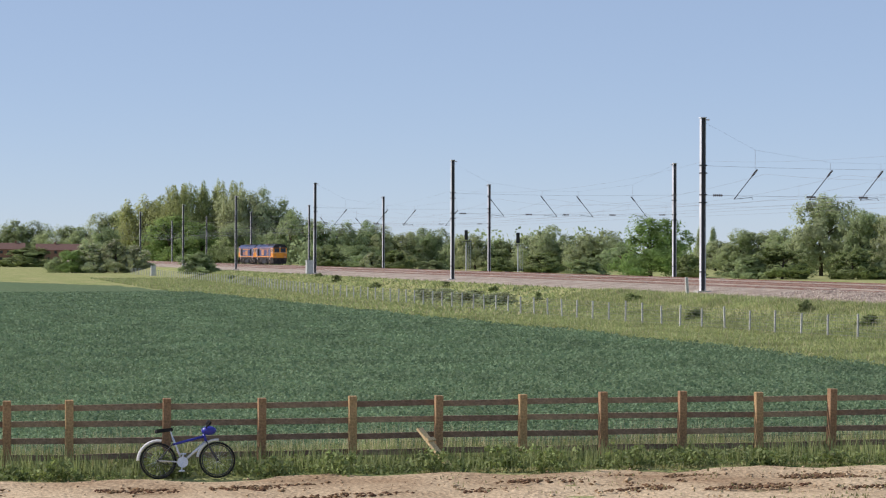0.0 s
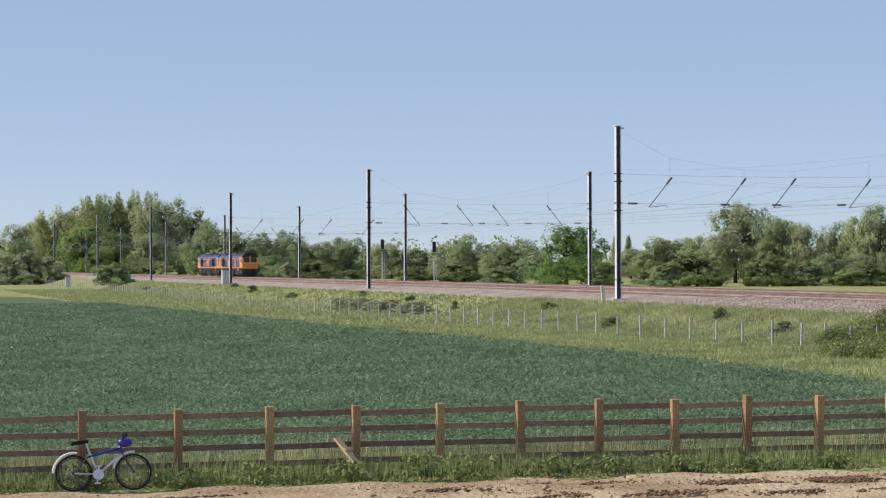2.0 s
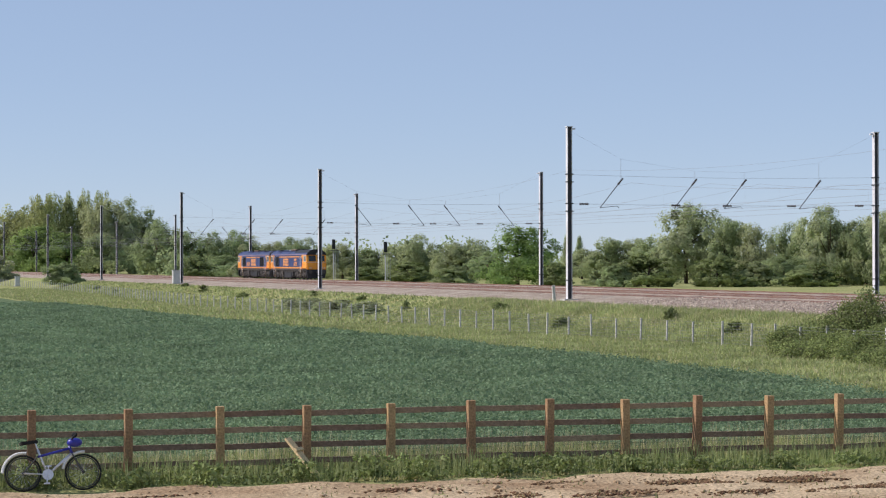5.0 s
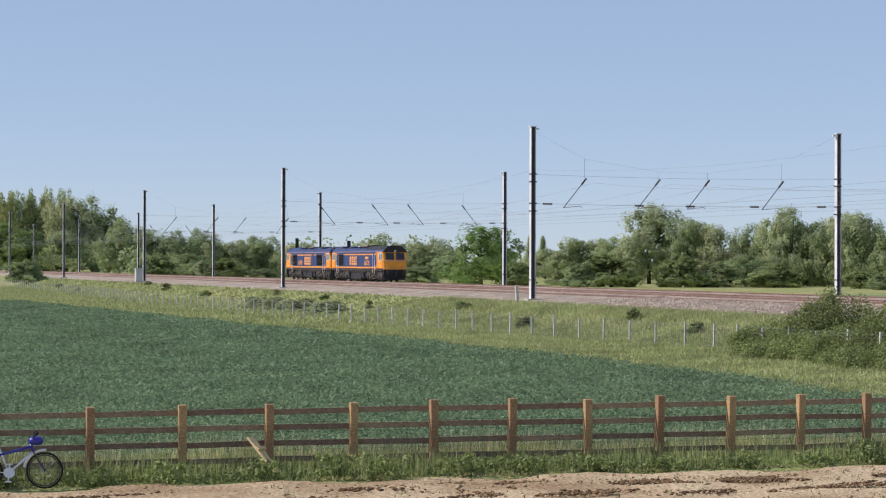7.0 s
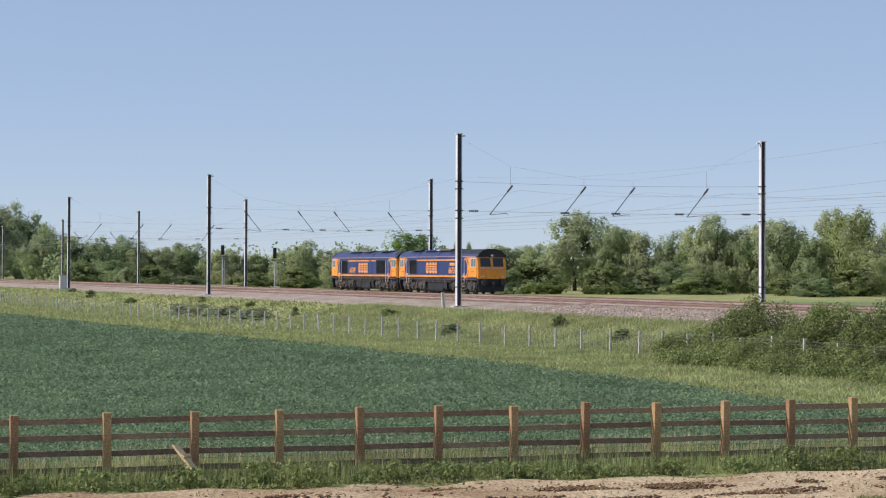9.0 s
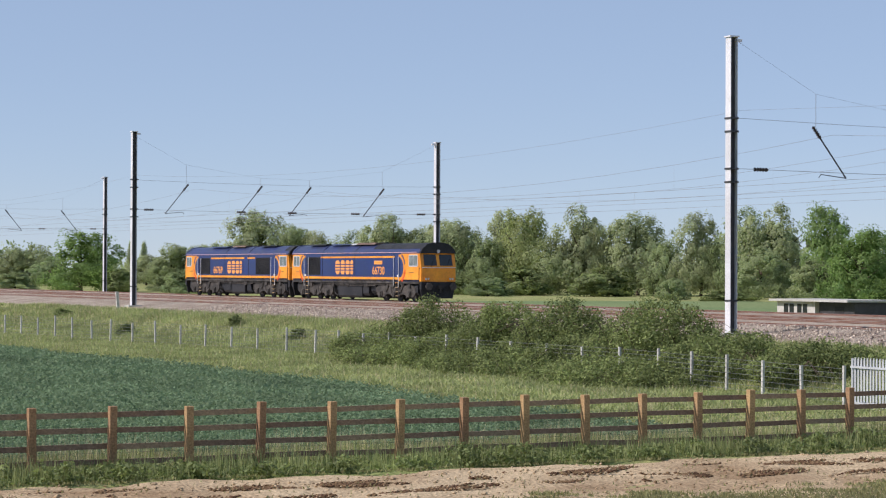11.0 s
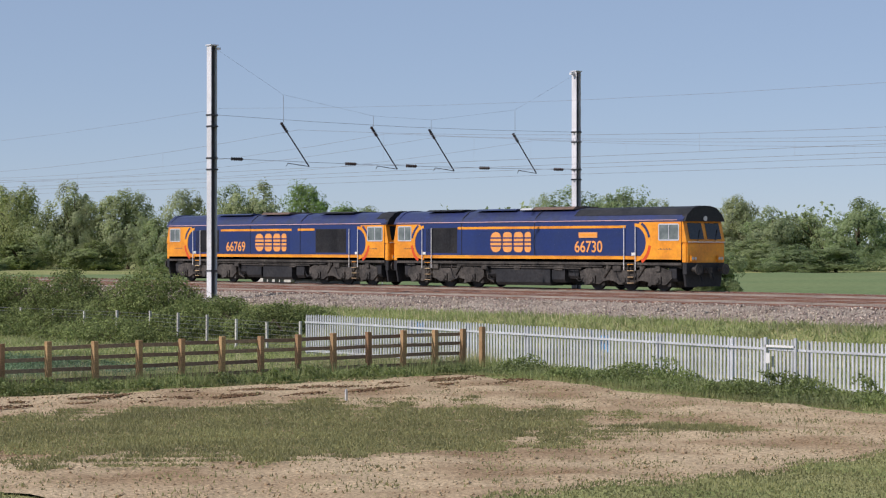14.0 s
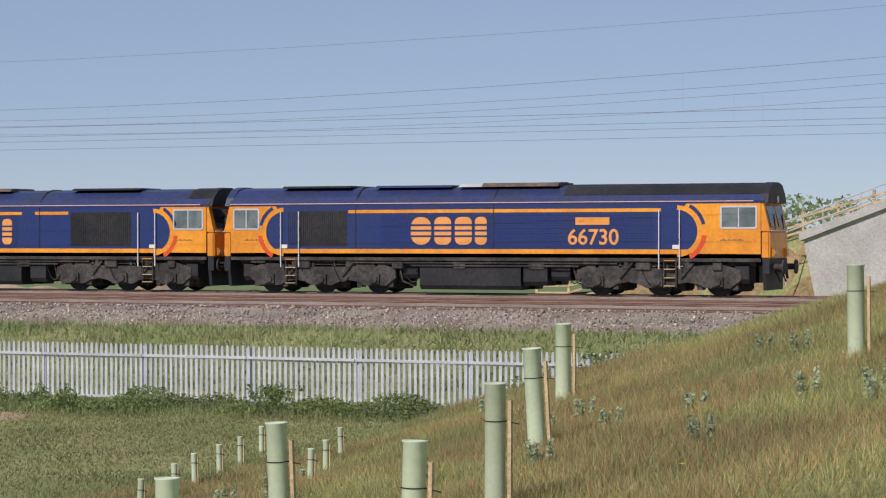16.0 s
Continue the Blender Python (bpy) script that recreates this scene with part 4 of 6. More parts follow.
def field_fence():
    t = thing("timber_fence", "brown timber post-and-rail fence with four rails", "fence")
    bm = bmesh.new()
    prism(bm, [(-0.075, -0.07), (0.075, -0.07), (0.075, 0.07), (-0.075, 0.07)], "z", -0.4, 1.20)
    bmesh.ops.bevel(bm, geom=list(bm.edges), offset=0.008, segments=1, affect="EDGES")
    first = None
    for y in FENCE_Y:
        m = pose(FX + rng.uniform(-0.02, 0.02), y, gz(FX, y) + rng.uniform(-0.02, 0.03), rng.uniform(-1, 1), rng.uniform(-1, 1), rng.uniform(-3, 3))
        if first is None:
            first = part("fence_post", bm, M_WOOD, t)
            first.matrix_basis = m
        else:
            share(first, "fence_post", t, m)
    base = None
    for a, b in zip(FENCE_Y, FENCE_Y[1:]):
        for z in (0.20, 0.48, 0.77, 1.05):
            if base is None:
                bm = bmesh.new()
                box(bm, -0.02, 0.02, 0, 1.0, -0.05, 0.05)
                base = part("fence_rail", bm, M_RAILWOOD, t)
                ob = base
            else:
                ob = share(base, "fence_rail", t, pose(0, 0, 0))
            za, zb = gz(FX, a) + z + rng.uniform(-0.015, 0.015), gz(FX, b) + z + rng.uniform(-0.015, 0.015)
            ob.matrix_basis = Matrix.Translation((FX - 0.095, a - 0.03, za)) @ Euler((math.atan2(zb - za, b - a), 0, 0)).to_matrix().to_4x4() @ Matrix.Diagonal((1, b - a + 0.06, 1, 1))
    bm = bmesh.new()
    for y in np.arange(8.0, 36.2, 0.15):
        g = gz(FX, y)
        tube(bm, (FX - 0.13, y, g + 0.05), (FX - 0.13, y, g + 0.85), 0.0022, n=3, caps=False)
    for z in (0.08, 0.22, 0.36, 0.52, 0.68, 0.85):
        strand(bm, [Vector((FX - 0.13, y, gz(FX, y) + z)) for y in np.arange(8.0, 36.3, 1.4)], 0.0022, n=3)
    tagged(part("wire_netting", bm, M_MESH, t, "thin wire stock netting"), kind="stuff")
    bm = bmesh.new()
    box(bm, -0.075, 0.075, -0.075, 0.075, -0.4, 1.27)
    part("end_post", bm, M_WOOD, t, bevel=0.01).matrix_basis = pose(FX + 0.3, 36.75, gz(FX, 36.75))


field_fence()


def leaning_plank():
    foot, tip = Vector((FX + 0.62, 8.74, 0.0)), Vector((FX + 0.14, 8.32, 0.62))
    d = (tip - foot).normalized()
    t = thing("loose_plank", "pale sawn plank leaning on the timber fence", "plank", Matrix.Translation(foot) @ d.to_track_quat("Z", "X").to_matrix().to_4x4())
    long = (tip - foot).length
    bm = bmesh.new()
    box(bm, -0.022, 0.022, -0.08, 0.08, -0.03, long)
    part("board", bm, M_PALEWOOD, t, bevel=0.005)
    bm = bmesh.new()
    box(bm, 0.024, 0.06, -0.10, 0.12, long * 0.62, long * 0.62 + 0.07)
    part("cross_piece", bm, M_PALEWOOD, t, bevel=0.004)


leaning_plank()


# ---- palisade fence ----
PY = 38.0


def palisade():
    t = thing("palisade_fence", "galvanised steel palisade security fence", "fence")
    x0, x1 = -48.3, 6.0

    def top(x):
        return 1.38 if x < -46 else 1.38 - 0.20 * min(1.0, (x + 46) / 20)
    bm = bmesh.new()
    prism(bm, [(-0.034, -1.75), (0.034, -1.75), (0.034, -0.07), (0.02, 0.0), (-0.02, 0.0), (-0.034, -0.07)], "y", -0.012, 0.012)
    first, near, V, F = None, [], [], []
    x, k = x0, 0
    while x < x1:
        m = pose(x, PY + 0.02 * math.sin(x), top(x) + rng.uniform(-0.012, 0.012), 0, rng.uniform(-0.5, 0.5), 0)
        if -41 < x < -0.8:
            if first is None:
                first = part("pale", bm, M_PALE, t)
                first.matrix_basis = m
            else:
                share(first, "pale", t, m)
        else:
            b = len(V)
            V += [m @ Vector((p, d, q)) for d in (-0.012, 0.012) for p, q in ((-0.034, -1.75), (0.034, -1.75), (0.034, -0.07), (0, 0.0), (-0.034, -0.07))]
            F += [(b, b + 1, b + 2), (b, b + 2, b + 4), (b + 2, b + 3, b + 4), (b + 5, b + 7, b + 6), (b + 5, b + 9, b + 7), (b + 7, b + 9, b + 8)]
        x += 0.135
        k += 1
    raw("pales", V, F, M_PALE, "stuff", "galvanised steel pales", "", t)
    xs = np.arange(x0, x1 + 2.7, 2.75)
    for a, b in zip(xs, xs[1:]):
        for dz in (-0.27, -1.25):
            bm = bmesh.new()
            v = box(bm, a, b - 0.02, PY + 0.02, PY + 0.06, -0.03, 0.03)
            for q in v:
                q.co.z += top(q.co.x) + dz
            for q in v:
                q.co.y -= 0.075
            part("fence_rail", bm, M_PALE, t)
        bm = bmesh.new()
        box(bm, a - 0.05, a + 0.05, PY + 0.03, PY + 0.13, -0.7, top(a) - 0.05)
        part("fence_post", bm, M_PALE, t)
    return t


palisade()


def palisade_gate():
    t = thing("palisade_gate", "galvanised palisade gate leaf with a lock plate", "gate", pose(-27.7, PY - 0.10, 1.16))
    for x in (0.0, 1.05):
        bm = bmesh.new()
        box(bm, x - 0.04, x + 0.04, -0.03, 0.03, -1.6, 0.08)
        part("gate_post", bm, M_PALE, t)
    bm = bmesh.new()
    box(bm, 0.0, 1.05, -0.03, 0.0, -0.18, -0.12)
    part("gate_bar", bm, M_WHITE, t)
    bm = bmesh.new()
    box(bm, 0.06, 0.20, -0.05, -0.03, -0.62, -0.34)
    part("lock_plate", bm, M_WHITE, t)


palisade_gate()


def lineside_fence():
    t = thing("wire_fence", "post and wire mesh lineside fence", "fence")
    path = [(-450, 33.5), (-384, 34.4), (-344, 35.2), (-265, 35.3), (-190, 33.0), (-148, 34.8), (-125, 36.1), (-108, 37.4), (-89, 40.0), (-62, 40.2), (-48.6, 38.1)]
    lx, ly = [p[0] for p in path], [p[1] for p in path]
    xs = [-48.8]
    while xs[-1] > -400:
        xs.append(xs[-1] - 2.35 - rng.uniform(0, 0.3))
    bm = bmesh.new()
    prism(bm, [(-0.04, -0.04), (0.04, -0.04), (0.032, 0.04), (-0.032, 0.04)], "z", -0.4, 1.08)
    first, pts = None, []
    for x in xs:
        y = float(np.interp(x, lx, ly))
        z = gz(x, y)
        k = rng.uniform(0.92, 1.1) if x > -120 else 1.0
        m = pose(x, y, z, rng.uniform(-2, 2), rng.uniform(-2, 2), 0) @ Matrix.Diagonal((1, 1, k, 1))
        if first is None:
            first = part("post", bm, M_WPOST, t)
            first.matrix_basis = m
        else:
            share(first, "post", t, m)
        pts.append(Vector((x, y, z)))
    bm = bmesh.new()
    for p, q in zip(pts, pts[1:]):
        for h in (0.12, 0.28, 0.44, 0.6, 0.76, 0.9, 1.03):
            if p.x < -170 and h not in (0.44, 0.76, 1.03):
                continue
            tube(bm, p + Vector((0, -0.05, h)), q + Vector((0, -0.05, h)), 0.005, n=3, caps=False)
        if p.x > -110:
            for k in range(1, 14):
                c = p.lerp(q, k / 14)
                tube(bm, c + Vector((0, -0.05, 0.12)), c + Vector((0, -0.05, 0.9)), 0.003, n=3, caps=False)
    part("wire_mesh", bm, M_MESH, t, "grey wire mesh")


lineside_fence()


# ---- bicycle ----
def bicycle():
    """Leaning on the timber fence; local x runs from the rear hub forward, z up."""
    t = thing("bicycle", "blue and silver mountain bicycle leaning on the timber fence", "bicycle", pose(0, 0, 0))
    R = 0.335
    rear, front, bb = Vector((0, 0, R)), Vector((1.08, 0, R)), Vector((0.44, 0, 0.30))
    seat, head_t, head_b = Vector((0.27, 0, 0.76)), Vector((0.84, 0, 0.82)), Vector((0.88, 0, 0.68))
    for nm, c in (("rear_wheel", rear), ("front_wheel", front)):
        bm = bmesh.new()
        torus(bm, c, "y", R - 0.018, 0.019)
        w = part(nm, bm, M_RUBBER, t, "black tyre on a spoked rim", smooth=True)
        bm = bmesh.new()
        torus(bm, c, "y", R - 0.055, 0.011)
        part("rim", bm, M_DARKSTEEL, w, smooth=True)
        bm = bmesh.new()
        tube(bm, c + Vector((0, -0.05, 0)), c + Vector((0, 0.05, 0)), 0.025, n=8)
        part("hub", bm, M_DARKSTEEL, w)
        bm = bmesh.new()
        for k in range(18):
            a = k * math.tau / 18
            tube(bm, c + Vector((0, 0.02 * (-1) ** k, 0)), c + Vector((math.cos(a), 0, math.sin(a))) * (R - 0.05), 0.0016, n=3, caps=False)
        part("spokes", bm, M_SILVER, w)
        bm = bmesh.new()
        a0, a1 = ((80, 178) if nm == "rear_wheel" else (85, 170))
        pts = [c + Vector((math.cos(radians(a)), 0, math.sin(radians(a)))) * (R + 0.035) for a in np.linspace(a0, a1, 9)]
        for p, q in zip(pts, pts[1:]):
            tube(bm, p, q, 0.026, n=6)
        part("mudguard", bm, M_WHITE, t, "white mudguard")
    for nm, a, b, r, mat in (("down_tube", bb, head_b, 0.024, M_SILVER), ("seat_tube", bb, seat, 0.02, M_SILVER), ("top_tube", seat - Vector((0, 0, 0.13)), head_t - Vector((0, 0, 0.05)), 0.024, M_BBLUE), ("head_tube", head_b, head_t, 0.026, M_BBLUE)):
        bm = bmesh.new()
        tube(bm, a, b, r, n=10)
        part(nm, bm, mat, t, smooth=True)
    for s in (-0.06, 0.06):
        for nm, a, b in (("chain_stay", bb, rear), ("seat_stay", seat - Vector((0, 0, 0.12)), rear), ("fork_blade", head_b, front)):
            bm = bmesh.new()
            o = Vector((0, s, 0))
            tube(bm, a + o * 0.5, b + o, 0.012, n=8)
            part(nm, bm, M_DARKSTEEL if nm != "chain_stay" else M_SILVER, t)
    bm = bmesh.new()
    tube(bm, seat, seat + Vector((-0.04, 0, 0.12)), 0.013, n=8)
    part("seat_post", bm, M_SILVER, t)
    bm = bmesh.new()
    prism(bm, [(-0.20, 0.07), (-0.17, -0.07), (-0.05, -0.05), (0.12, -0.025), (0.14, 0.0), (0.12, 0.025), (-0.05, 0.05), (-0.17, 0.07)], "z", 0.87, 0.93)
    part("saddle", bm, M_RUBBER, t, bevel=0.012).matrix_basis = pose(0.24, 0, 0.0, 0, -6, 0)
    bm = bmesh.new()
    tube(bm, head_t, head_t + Vector((0.03, 0, 0.08)), 0.016, n=8)
    part("stem", bm, M_DARKSTEEL, t)
    bm = bmesh.new()
    tube(bm, head_t + Vector((0.03, -0.3, 0.1)), head_t + Vector((0.03, 0.3, 0.1)), 0.014, n=8)
    for s in (-1, 1):
        tube(bm, head_t + Vector((0.03, 0.3 * s, 0.1)), head_t + Vector((0.1, 0.32 * s, 0.18)), 0.02, n=8)
    part("handlebar", bm, M_RUBBER, t)
    bm = bmesh.new()
    bmesh.ops.create_icosphere(bm, subdivisions=2, radius=0.125, matrix=Matrix.Translation((0.93, -0.06, 0.87)) @ Matrix.Diagonal((1.15, 0.8, 0.7, 1)))
    part("handlebar_bag", bm, M_BBLUE, t, "bulging blue bag on the handlebar", smooth=True)
    bm = bmesh.new()
    bmesh.ops.create_icosphere(bm, subdivisions=2, radius=0.055, matrix=Matrix.Translation((0.93, -0.06, 1.01)) @ Matrix.Diagonal((1, 0.8, 0.9, 1)))
    part("lamp", bm, M_RUBBER, t, smooth=True)
    bm = bmesh.new()
    tube(bm, bb + Vector((0, -0.055, 0)), bb + Vector((0, -0.045, 0)), 0.1, n=20)
    cr = part("chainring", bm, M_SILVER, t)
    bm = bmesh.new()
    for s in (-1, 1):
        tube(bm, bb + Vector((0, -0.06 * -s, 0)), bb + Vector((0.03 * s, 0.08 * s, -0.17 * -s)), 0.012, n=6)
        box(bm, bb.x + 0.03 * s - 0.05, bb.x + 0.03 * s + 0.05, *sorted((0.08 * s, 0.17 * s)), bb.z + 0.17 * s - 0.012, bb.z + 0.17 * s + 0.012)
    part("cranks", bm, M_SILVER, t)
    bm = bmesh.new()
    for z in (-0.09, 0.09):
        tube(bm, bb + Vector((0, -0.05, z)), rear + Vector((0, -0.05, z * 0.4)), 0.006, n=4)
    part("chain", bm, M_DARKSTEEL, t)
    t.matrix_basis = pose(FX + 1.2, 3.62, gz(FX + 1.2, 4.5), 0, 0, 90) @ pose(0, 0, 0, -12, 0, 0) @ Matrix.Diagonal((0.92, 0.92, 0.92, 1))


bicycle()


# ---- foliage ----
def leaf_cloud(centres, radii, per, size, gen, flat=0.0, middle=None):
    """Quads scattered through clumps; returns vertices and faces."""
    n = len(centres) * per
    c = np.repeat(np.asarray(centres), per, axis=0)
    r = np.repeat(np.asarray(radii), per)
    d = gen.normal(size=(n, 3))
    d /= np.linalg.norm(d, axis=1, keepdims=True)
    p = c + d * (r * gen.uniform(0.35, 1.0, n) ** 0.6)[:, None]
    nrm = d * 0.8 + gen.normal(size=(n, 3)) * 0.6 + np.array([0, 0, flat])
    if middle is not None:
        out = p - np.asarray(middle)
        nrm = 0.45 * nrm + out / np.linalg.norm(out, axis=1, keepdims=True)
    nrm /= np.linalg.norm(nrm, axis=1, keepdims=True)
    u = np.cross(nrm, gen.normal(size=(n, 3)))
    u /= np.linalg.norm(u, axis=1, keepdims=True)
    w = np.cross(nrm, u)
    s = (np.broadcast_to(size, n) * gen.uniform(0.6, 1.35, n))[:, None]
    V = np.stack([p - u * s, p - w * s * 0.55, p + u * s, p + w * s * 0.55], 1).reshape(-1, 3)
    F = np.arange(n * 4).reshape(n, 4)
    return V, F


def crown_points(kind, gen):
    """Clump centres and radii for a crown one metre high and wide."""
    C, R = [], []
    if kind == "poplar":
        for k in range(13):
            a = gen.uniform(0, math.tau)
            cx, cy, top = 0.34 * math.cos(a) * gen.uniform(0.2, 1), 0.3 * math.sin(a), gen.uniform(0.82, 1.0)
            for z in np.linspace(0.12, top, 16):
                w = 0.19 * (1 - 0.75 * (z / top) ** 2) + 0.02
                C.append((cx + gen.normal() * w * 0.6, cy + gen.normal() * w * 0.6, z)), R.append(w * 0.6)
    elif kind == "conifer":
        for z in np.linspace(0.06, 0.98, 40):
            w = 0.45 * (1 - z) + 0.02
            for _ in range(3):
                a = gen.uniform(0, math.tau)
                C.append((w * 0.6 * math.cos(a), w * 0.6 * math.sin(a), z)), R.append(0.07 + w * 0.25)
    else:
        lobes = {"willow": 11, "bright": 9, "dark": 9, "bush": 7, "blossom": 7, "oak": 10}[kind]
        low = {"willow": 0.16, "bright": 0.12, "dark": 0.14, "bush": 0.1, "blossom": 0.1, "oak": 0.2}[kind]
        L = []
        for k in range(lobes):
            a, q = gen.uniform(0, math.tau), gen.uniform(0.1, 0.33)
            z = gen.uniform(low + 0.1, 0.84)
            q *= 1.2 - 0.6 * max(0, z - 0.4)
            L.append((q * math.cos(a), q * math.sin(a), z, gen.uniform(0.16, 0.25)))
        L.append((gen.uniform(-0.08, 0.08), 0, 0.83, 0.17))
        L.append((0, 0, 0.45, 0.3))
        for a in np.linspace(0, math.tau, 7)[:-1]:
            L.append((0.33 * math.cos(a), 0.33 * math.sin(a), low + gen.uniform(0.02, 0.12), 0.15))
        for x, y, z, r in L:
            for _ in range(15):
                d = gen.normal(size=3)
                d /= np.linalg.norm(d)
                C.append((x + d[0] * r * 0.85, y + d[1] * r * 0.85, max(0.03, z + d[2] * r * 0.9))), R.append(gen.uniform(0.03, 0.075))
    return C, R


PROTO = {}


def tree_proto(kind, k):
    gen = np.random.default_rng(100 + 17 * k + sum(map(ord, kind)))
    C, R = crown_points(kind, gen)
    mats = {"willow": L_WILLOW, "dark": L_DARK, "bright": L_BRIGHT, "poplar": L_POPLAR, "bush": L_DARK if k % 2 else L_WEED, "blossom": L_WILLOW, "conifer": L_DARK, "oak": L_OAK, "bramble": L_BRAMBLE}
    size = {"bush": 0.035, "blossom": 0.032, "poplar": 0.026, "conifer": 0.03}.get(kind, 0.027)
    V, F = leaf_cloud(C, np.asarray(R) * 1.5, 62, size * 0.66, gen, 0.0, (0, 0, 0.4))
    me = raw("crown", V, F, mats[kind])
    blossom = None
    if kind == "blossom":
        pick = gen.choice(len(C), len(C) // 2, replace=False)
        V, F = leaf_cloud(np.asarray(C)[pick] * 1.03, np.asarray(R)[pick], 12, 0.02, gen)
        blossom = raw("blossom", V, F, L_BLOSSOM)
    bm = bmesh.new()
    tube(bm, (0, 0, -0.05), (0.01, 0, 0.35), 0.028, 0.018, n=7)
    tube(bm, (0.01, 0, 0.33), (0.03, 0.02, 0.85), 0.018, 0.004, n=6)
    for _ in range(7):
        a, z = gen.uniform(0, math.tau), gen.uniform(0.2, 0.55)
        tube(bm, (0.01, 0, z), (0.3 * math.cos(a), 0.3 * math.sin(a), z + gen.uniform(0.15, 0.3)), 0.011, 0.003, n=5)
    tr = link("trunk", bm, M_BARK)
    return me, tr, blossom


LABELS = {"willow": ("willow_tree", "grey-green willow with a full ragged crown", "tree"), "dark": ("broadleaf_tree", "dense dark green broadleaf tree", "tree"), "bright": ("lime_tree", "round fresh green broadleaf tree", "tree"), "poplar": ("poplar_tree", "tall yellow-green poplar with feathery tops", "tree"), "bush": ("shrub", "low green shrub beyond the tracks", "shrub"), "blossom": ("hawthorn_bush", "hawthorn bush with creamy white blossom", "shrub"), "conifer": ("conifer_tree", "dark pointed conifer among broadleaf trees", "tree"), "oak": ("young_oak_tree", "young tree with yellowish bronze leaves", "tree")}


def plant_tree(kind, x, y, h, w, k, z=None):
    if (kind, k) not in PROTO:
        PROTO[kind, k] = tree_proto(kind, k)
        for o in PROTO[kind, k]:
            if o is not None:
                scene.collection.objects.unlink(o)
    nm, lab, cat = LABELS[kind]
    z = gz(x, y) if z is None else z
    t = thing(nm, lab, cat, pose(x, y, z - 0.05, 0, 0, rng.uniform(0, 360)))
    m = Matrix.Diagonal((w * 1.4, w * 1.4, h, 1))
    crown, trunk, blossom = PROTO[kind, k]
    share(crown, "crown", t, m)
    share(trunk, "trunk", t, m)
    if blossom is not None:
        share(blossom, "blossom", t, m)
    return t


# far poplar wood
for k, row in enumerate((("poplar", -764, 69, 21.5, 13.7), ("poplar", -762, 75, 23.1, 13.7), ("poplar", -741, 79, 26.4, 10.4), ("poplar", -740, 84, 26.8, 9.5), ("poplar", -739, 90, 25.5, 11.4), ("poplar", -737, 95, 27.8, 9.5), ("willow", -716, 98, 24.0, 14.8), ("willow", -715, 104, 24.4, 12.9), ("dark", -714, 109, 21.3, 12.9), ("dark", -634, 100, 15.3, 9.9), ("dark", -633, 104, 13.7, 9.9), ("bright", -702, 72, 15.3, 16.2), ("bright", -699, 82, 14.4, 16.2), ("dark", -687, 92, 12.9, 14.2), ("willow", -908, 68, 19.2, 13.9), ("poplar", -907, 74, 20.6, 13.9), ("dark", -474, 34, 9.4, 7.2), ("blossom", -423, 33, 6.3, 6.5),)):
    plant_tree(*row, k % 3)
# hedge by the bend
for k, row in enumerate((("blossom", -424, 29, 5.5, 6.5), ("bright", -425, 25, 4.4, 5.4), ("blossom", -423, 37, 4.7, 5.4), ("dark", -426, 22, 3.0, 3.2), ("bush", -335, 39, 3.5, 5.3), ("dark", -1324, 42, 22.2, 23.4), ("dark", -1321, 55, 21.6, 20.0), ("dark", -1216, 66, 18.7, 18.5), ("dark", -1112, 72, 16.9, 16.9), ("bush", -610, 23, 5.0, 13.9), ("dark", -464, 81, 10.2, 8.4), ("dark", -463, 85, 10.2, 8.4), ("dark", -472, 91, 10.2, 7.4), ("willow", -471, 95, 9.4, 8.6), ("willow", -470, 99, 7.9, 8.6), ("dark", -479, 105, 8.8, 8.8), ("willow", -478, 109, 8.9, 7.5), ("dark", -467, 111, 7.5, 7.4),)):
    plant_tree(*row, k % 3)
# far lineside trees
for k, row in enumerate((("willow", -457, 112, 7.5, 7.2), ("dark", -456, 116, 6.7, 7.2), ("dark", -455, 119, 6.3, 7.2), ("willow", -444, 121, 7.3, 7.1), ("willow", -434, 122, 9.2, 6.4), ("dark", -433, 125, 7.3, 6.9), ("willow", -422, 126, 7.5, 6.8), ("willow", -422, 130, 8.0, 7.9), ("blossom", -393, 77, 3.5, 3.5), ("bush", -392, 81, 3.7, 5.8), ("bush", -390, 88, 2.2, 5.1), ("bush", -378, 97, 2.8, 5.0), ("bush", -376, 104, 3.3, 7.0), ("bush", -317, 95, 2.8, 5.3), ("bright", -305, 101, 8.6, 9.2), ("bush", -294, 103, 3.2, 4.0), ("conifer", -455, 162, 9.0, 3.2), ("conifer", -455, 165, 8.8, 3.2),)):
    plant_tree(*row, k % 3)
# willows behind the line
for k, row in enumerate((("willow", -426, 155, 6.2, 6.9), ("dark", -406, 153, 8.3, 8.8), ("willow", -405, 157, 7.9, 8.8), ("dark", -395, 158, 8.0, 7.5), ("bush", -312, 117, 2.3, 5.1), ("blossom", -311, 120, 3.4, 3.4), ("willow", -323, 135, 12.6, 9.2), ("dark", -338, 137, 6.2, 6.5), ("willow", -326, 143, 9.8, 6.3), ("dark", -402, 127, 5.5, 6.5), ("dark", -400, 136, 5.0, 6.5), ("bush", -424, 75, 4.8, 6.6), ("dark", -423, 80, 4.8, 7.7), ("dark", -317, 139, 10.4, 6.2), ("willow", -311, 142, 9.1, 6.1), ("dark", -310, 147, 9.1, 6.1), ("willow", -303, 150, 11.6, 7.7), ("dark", -297, 153, 8.9, 6.8),)):
    plant_tree(*row, k % 3)
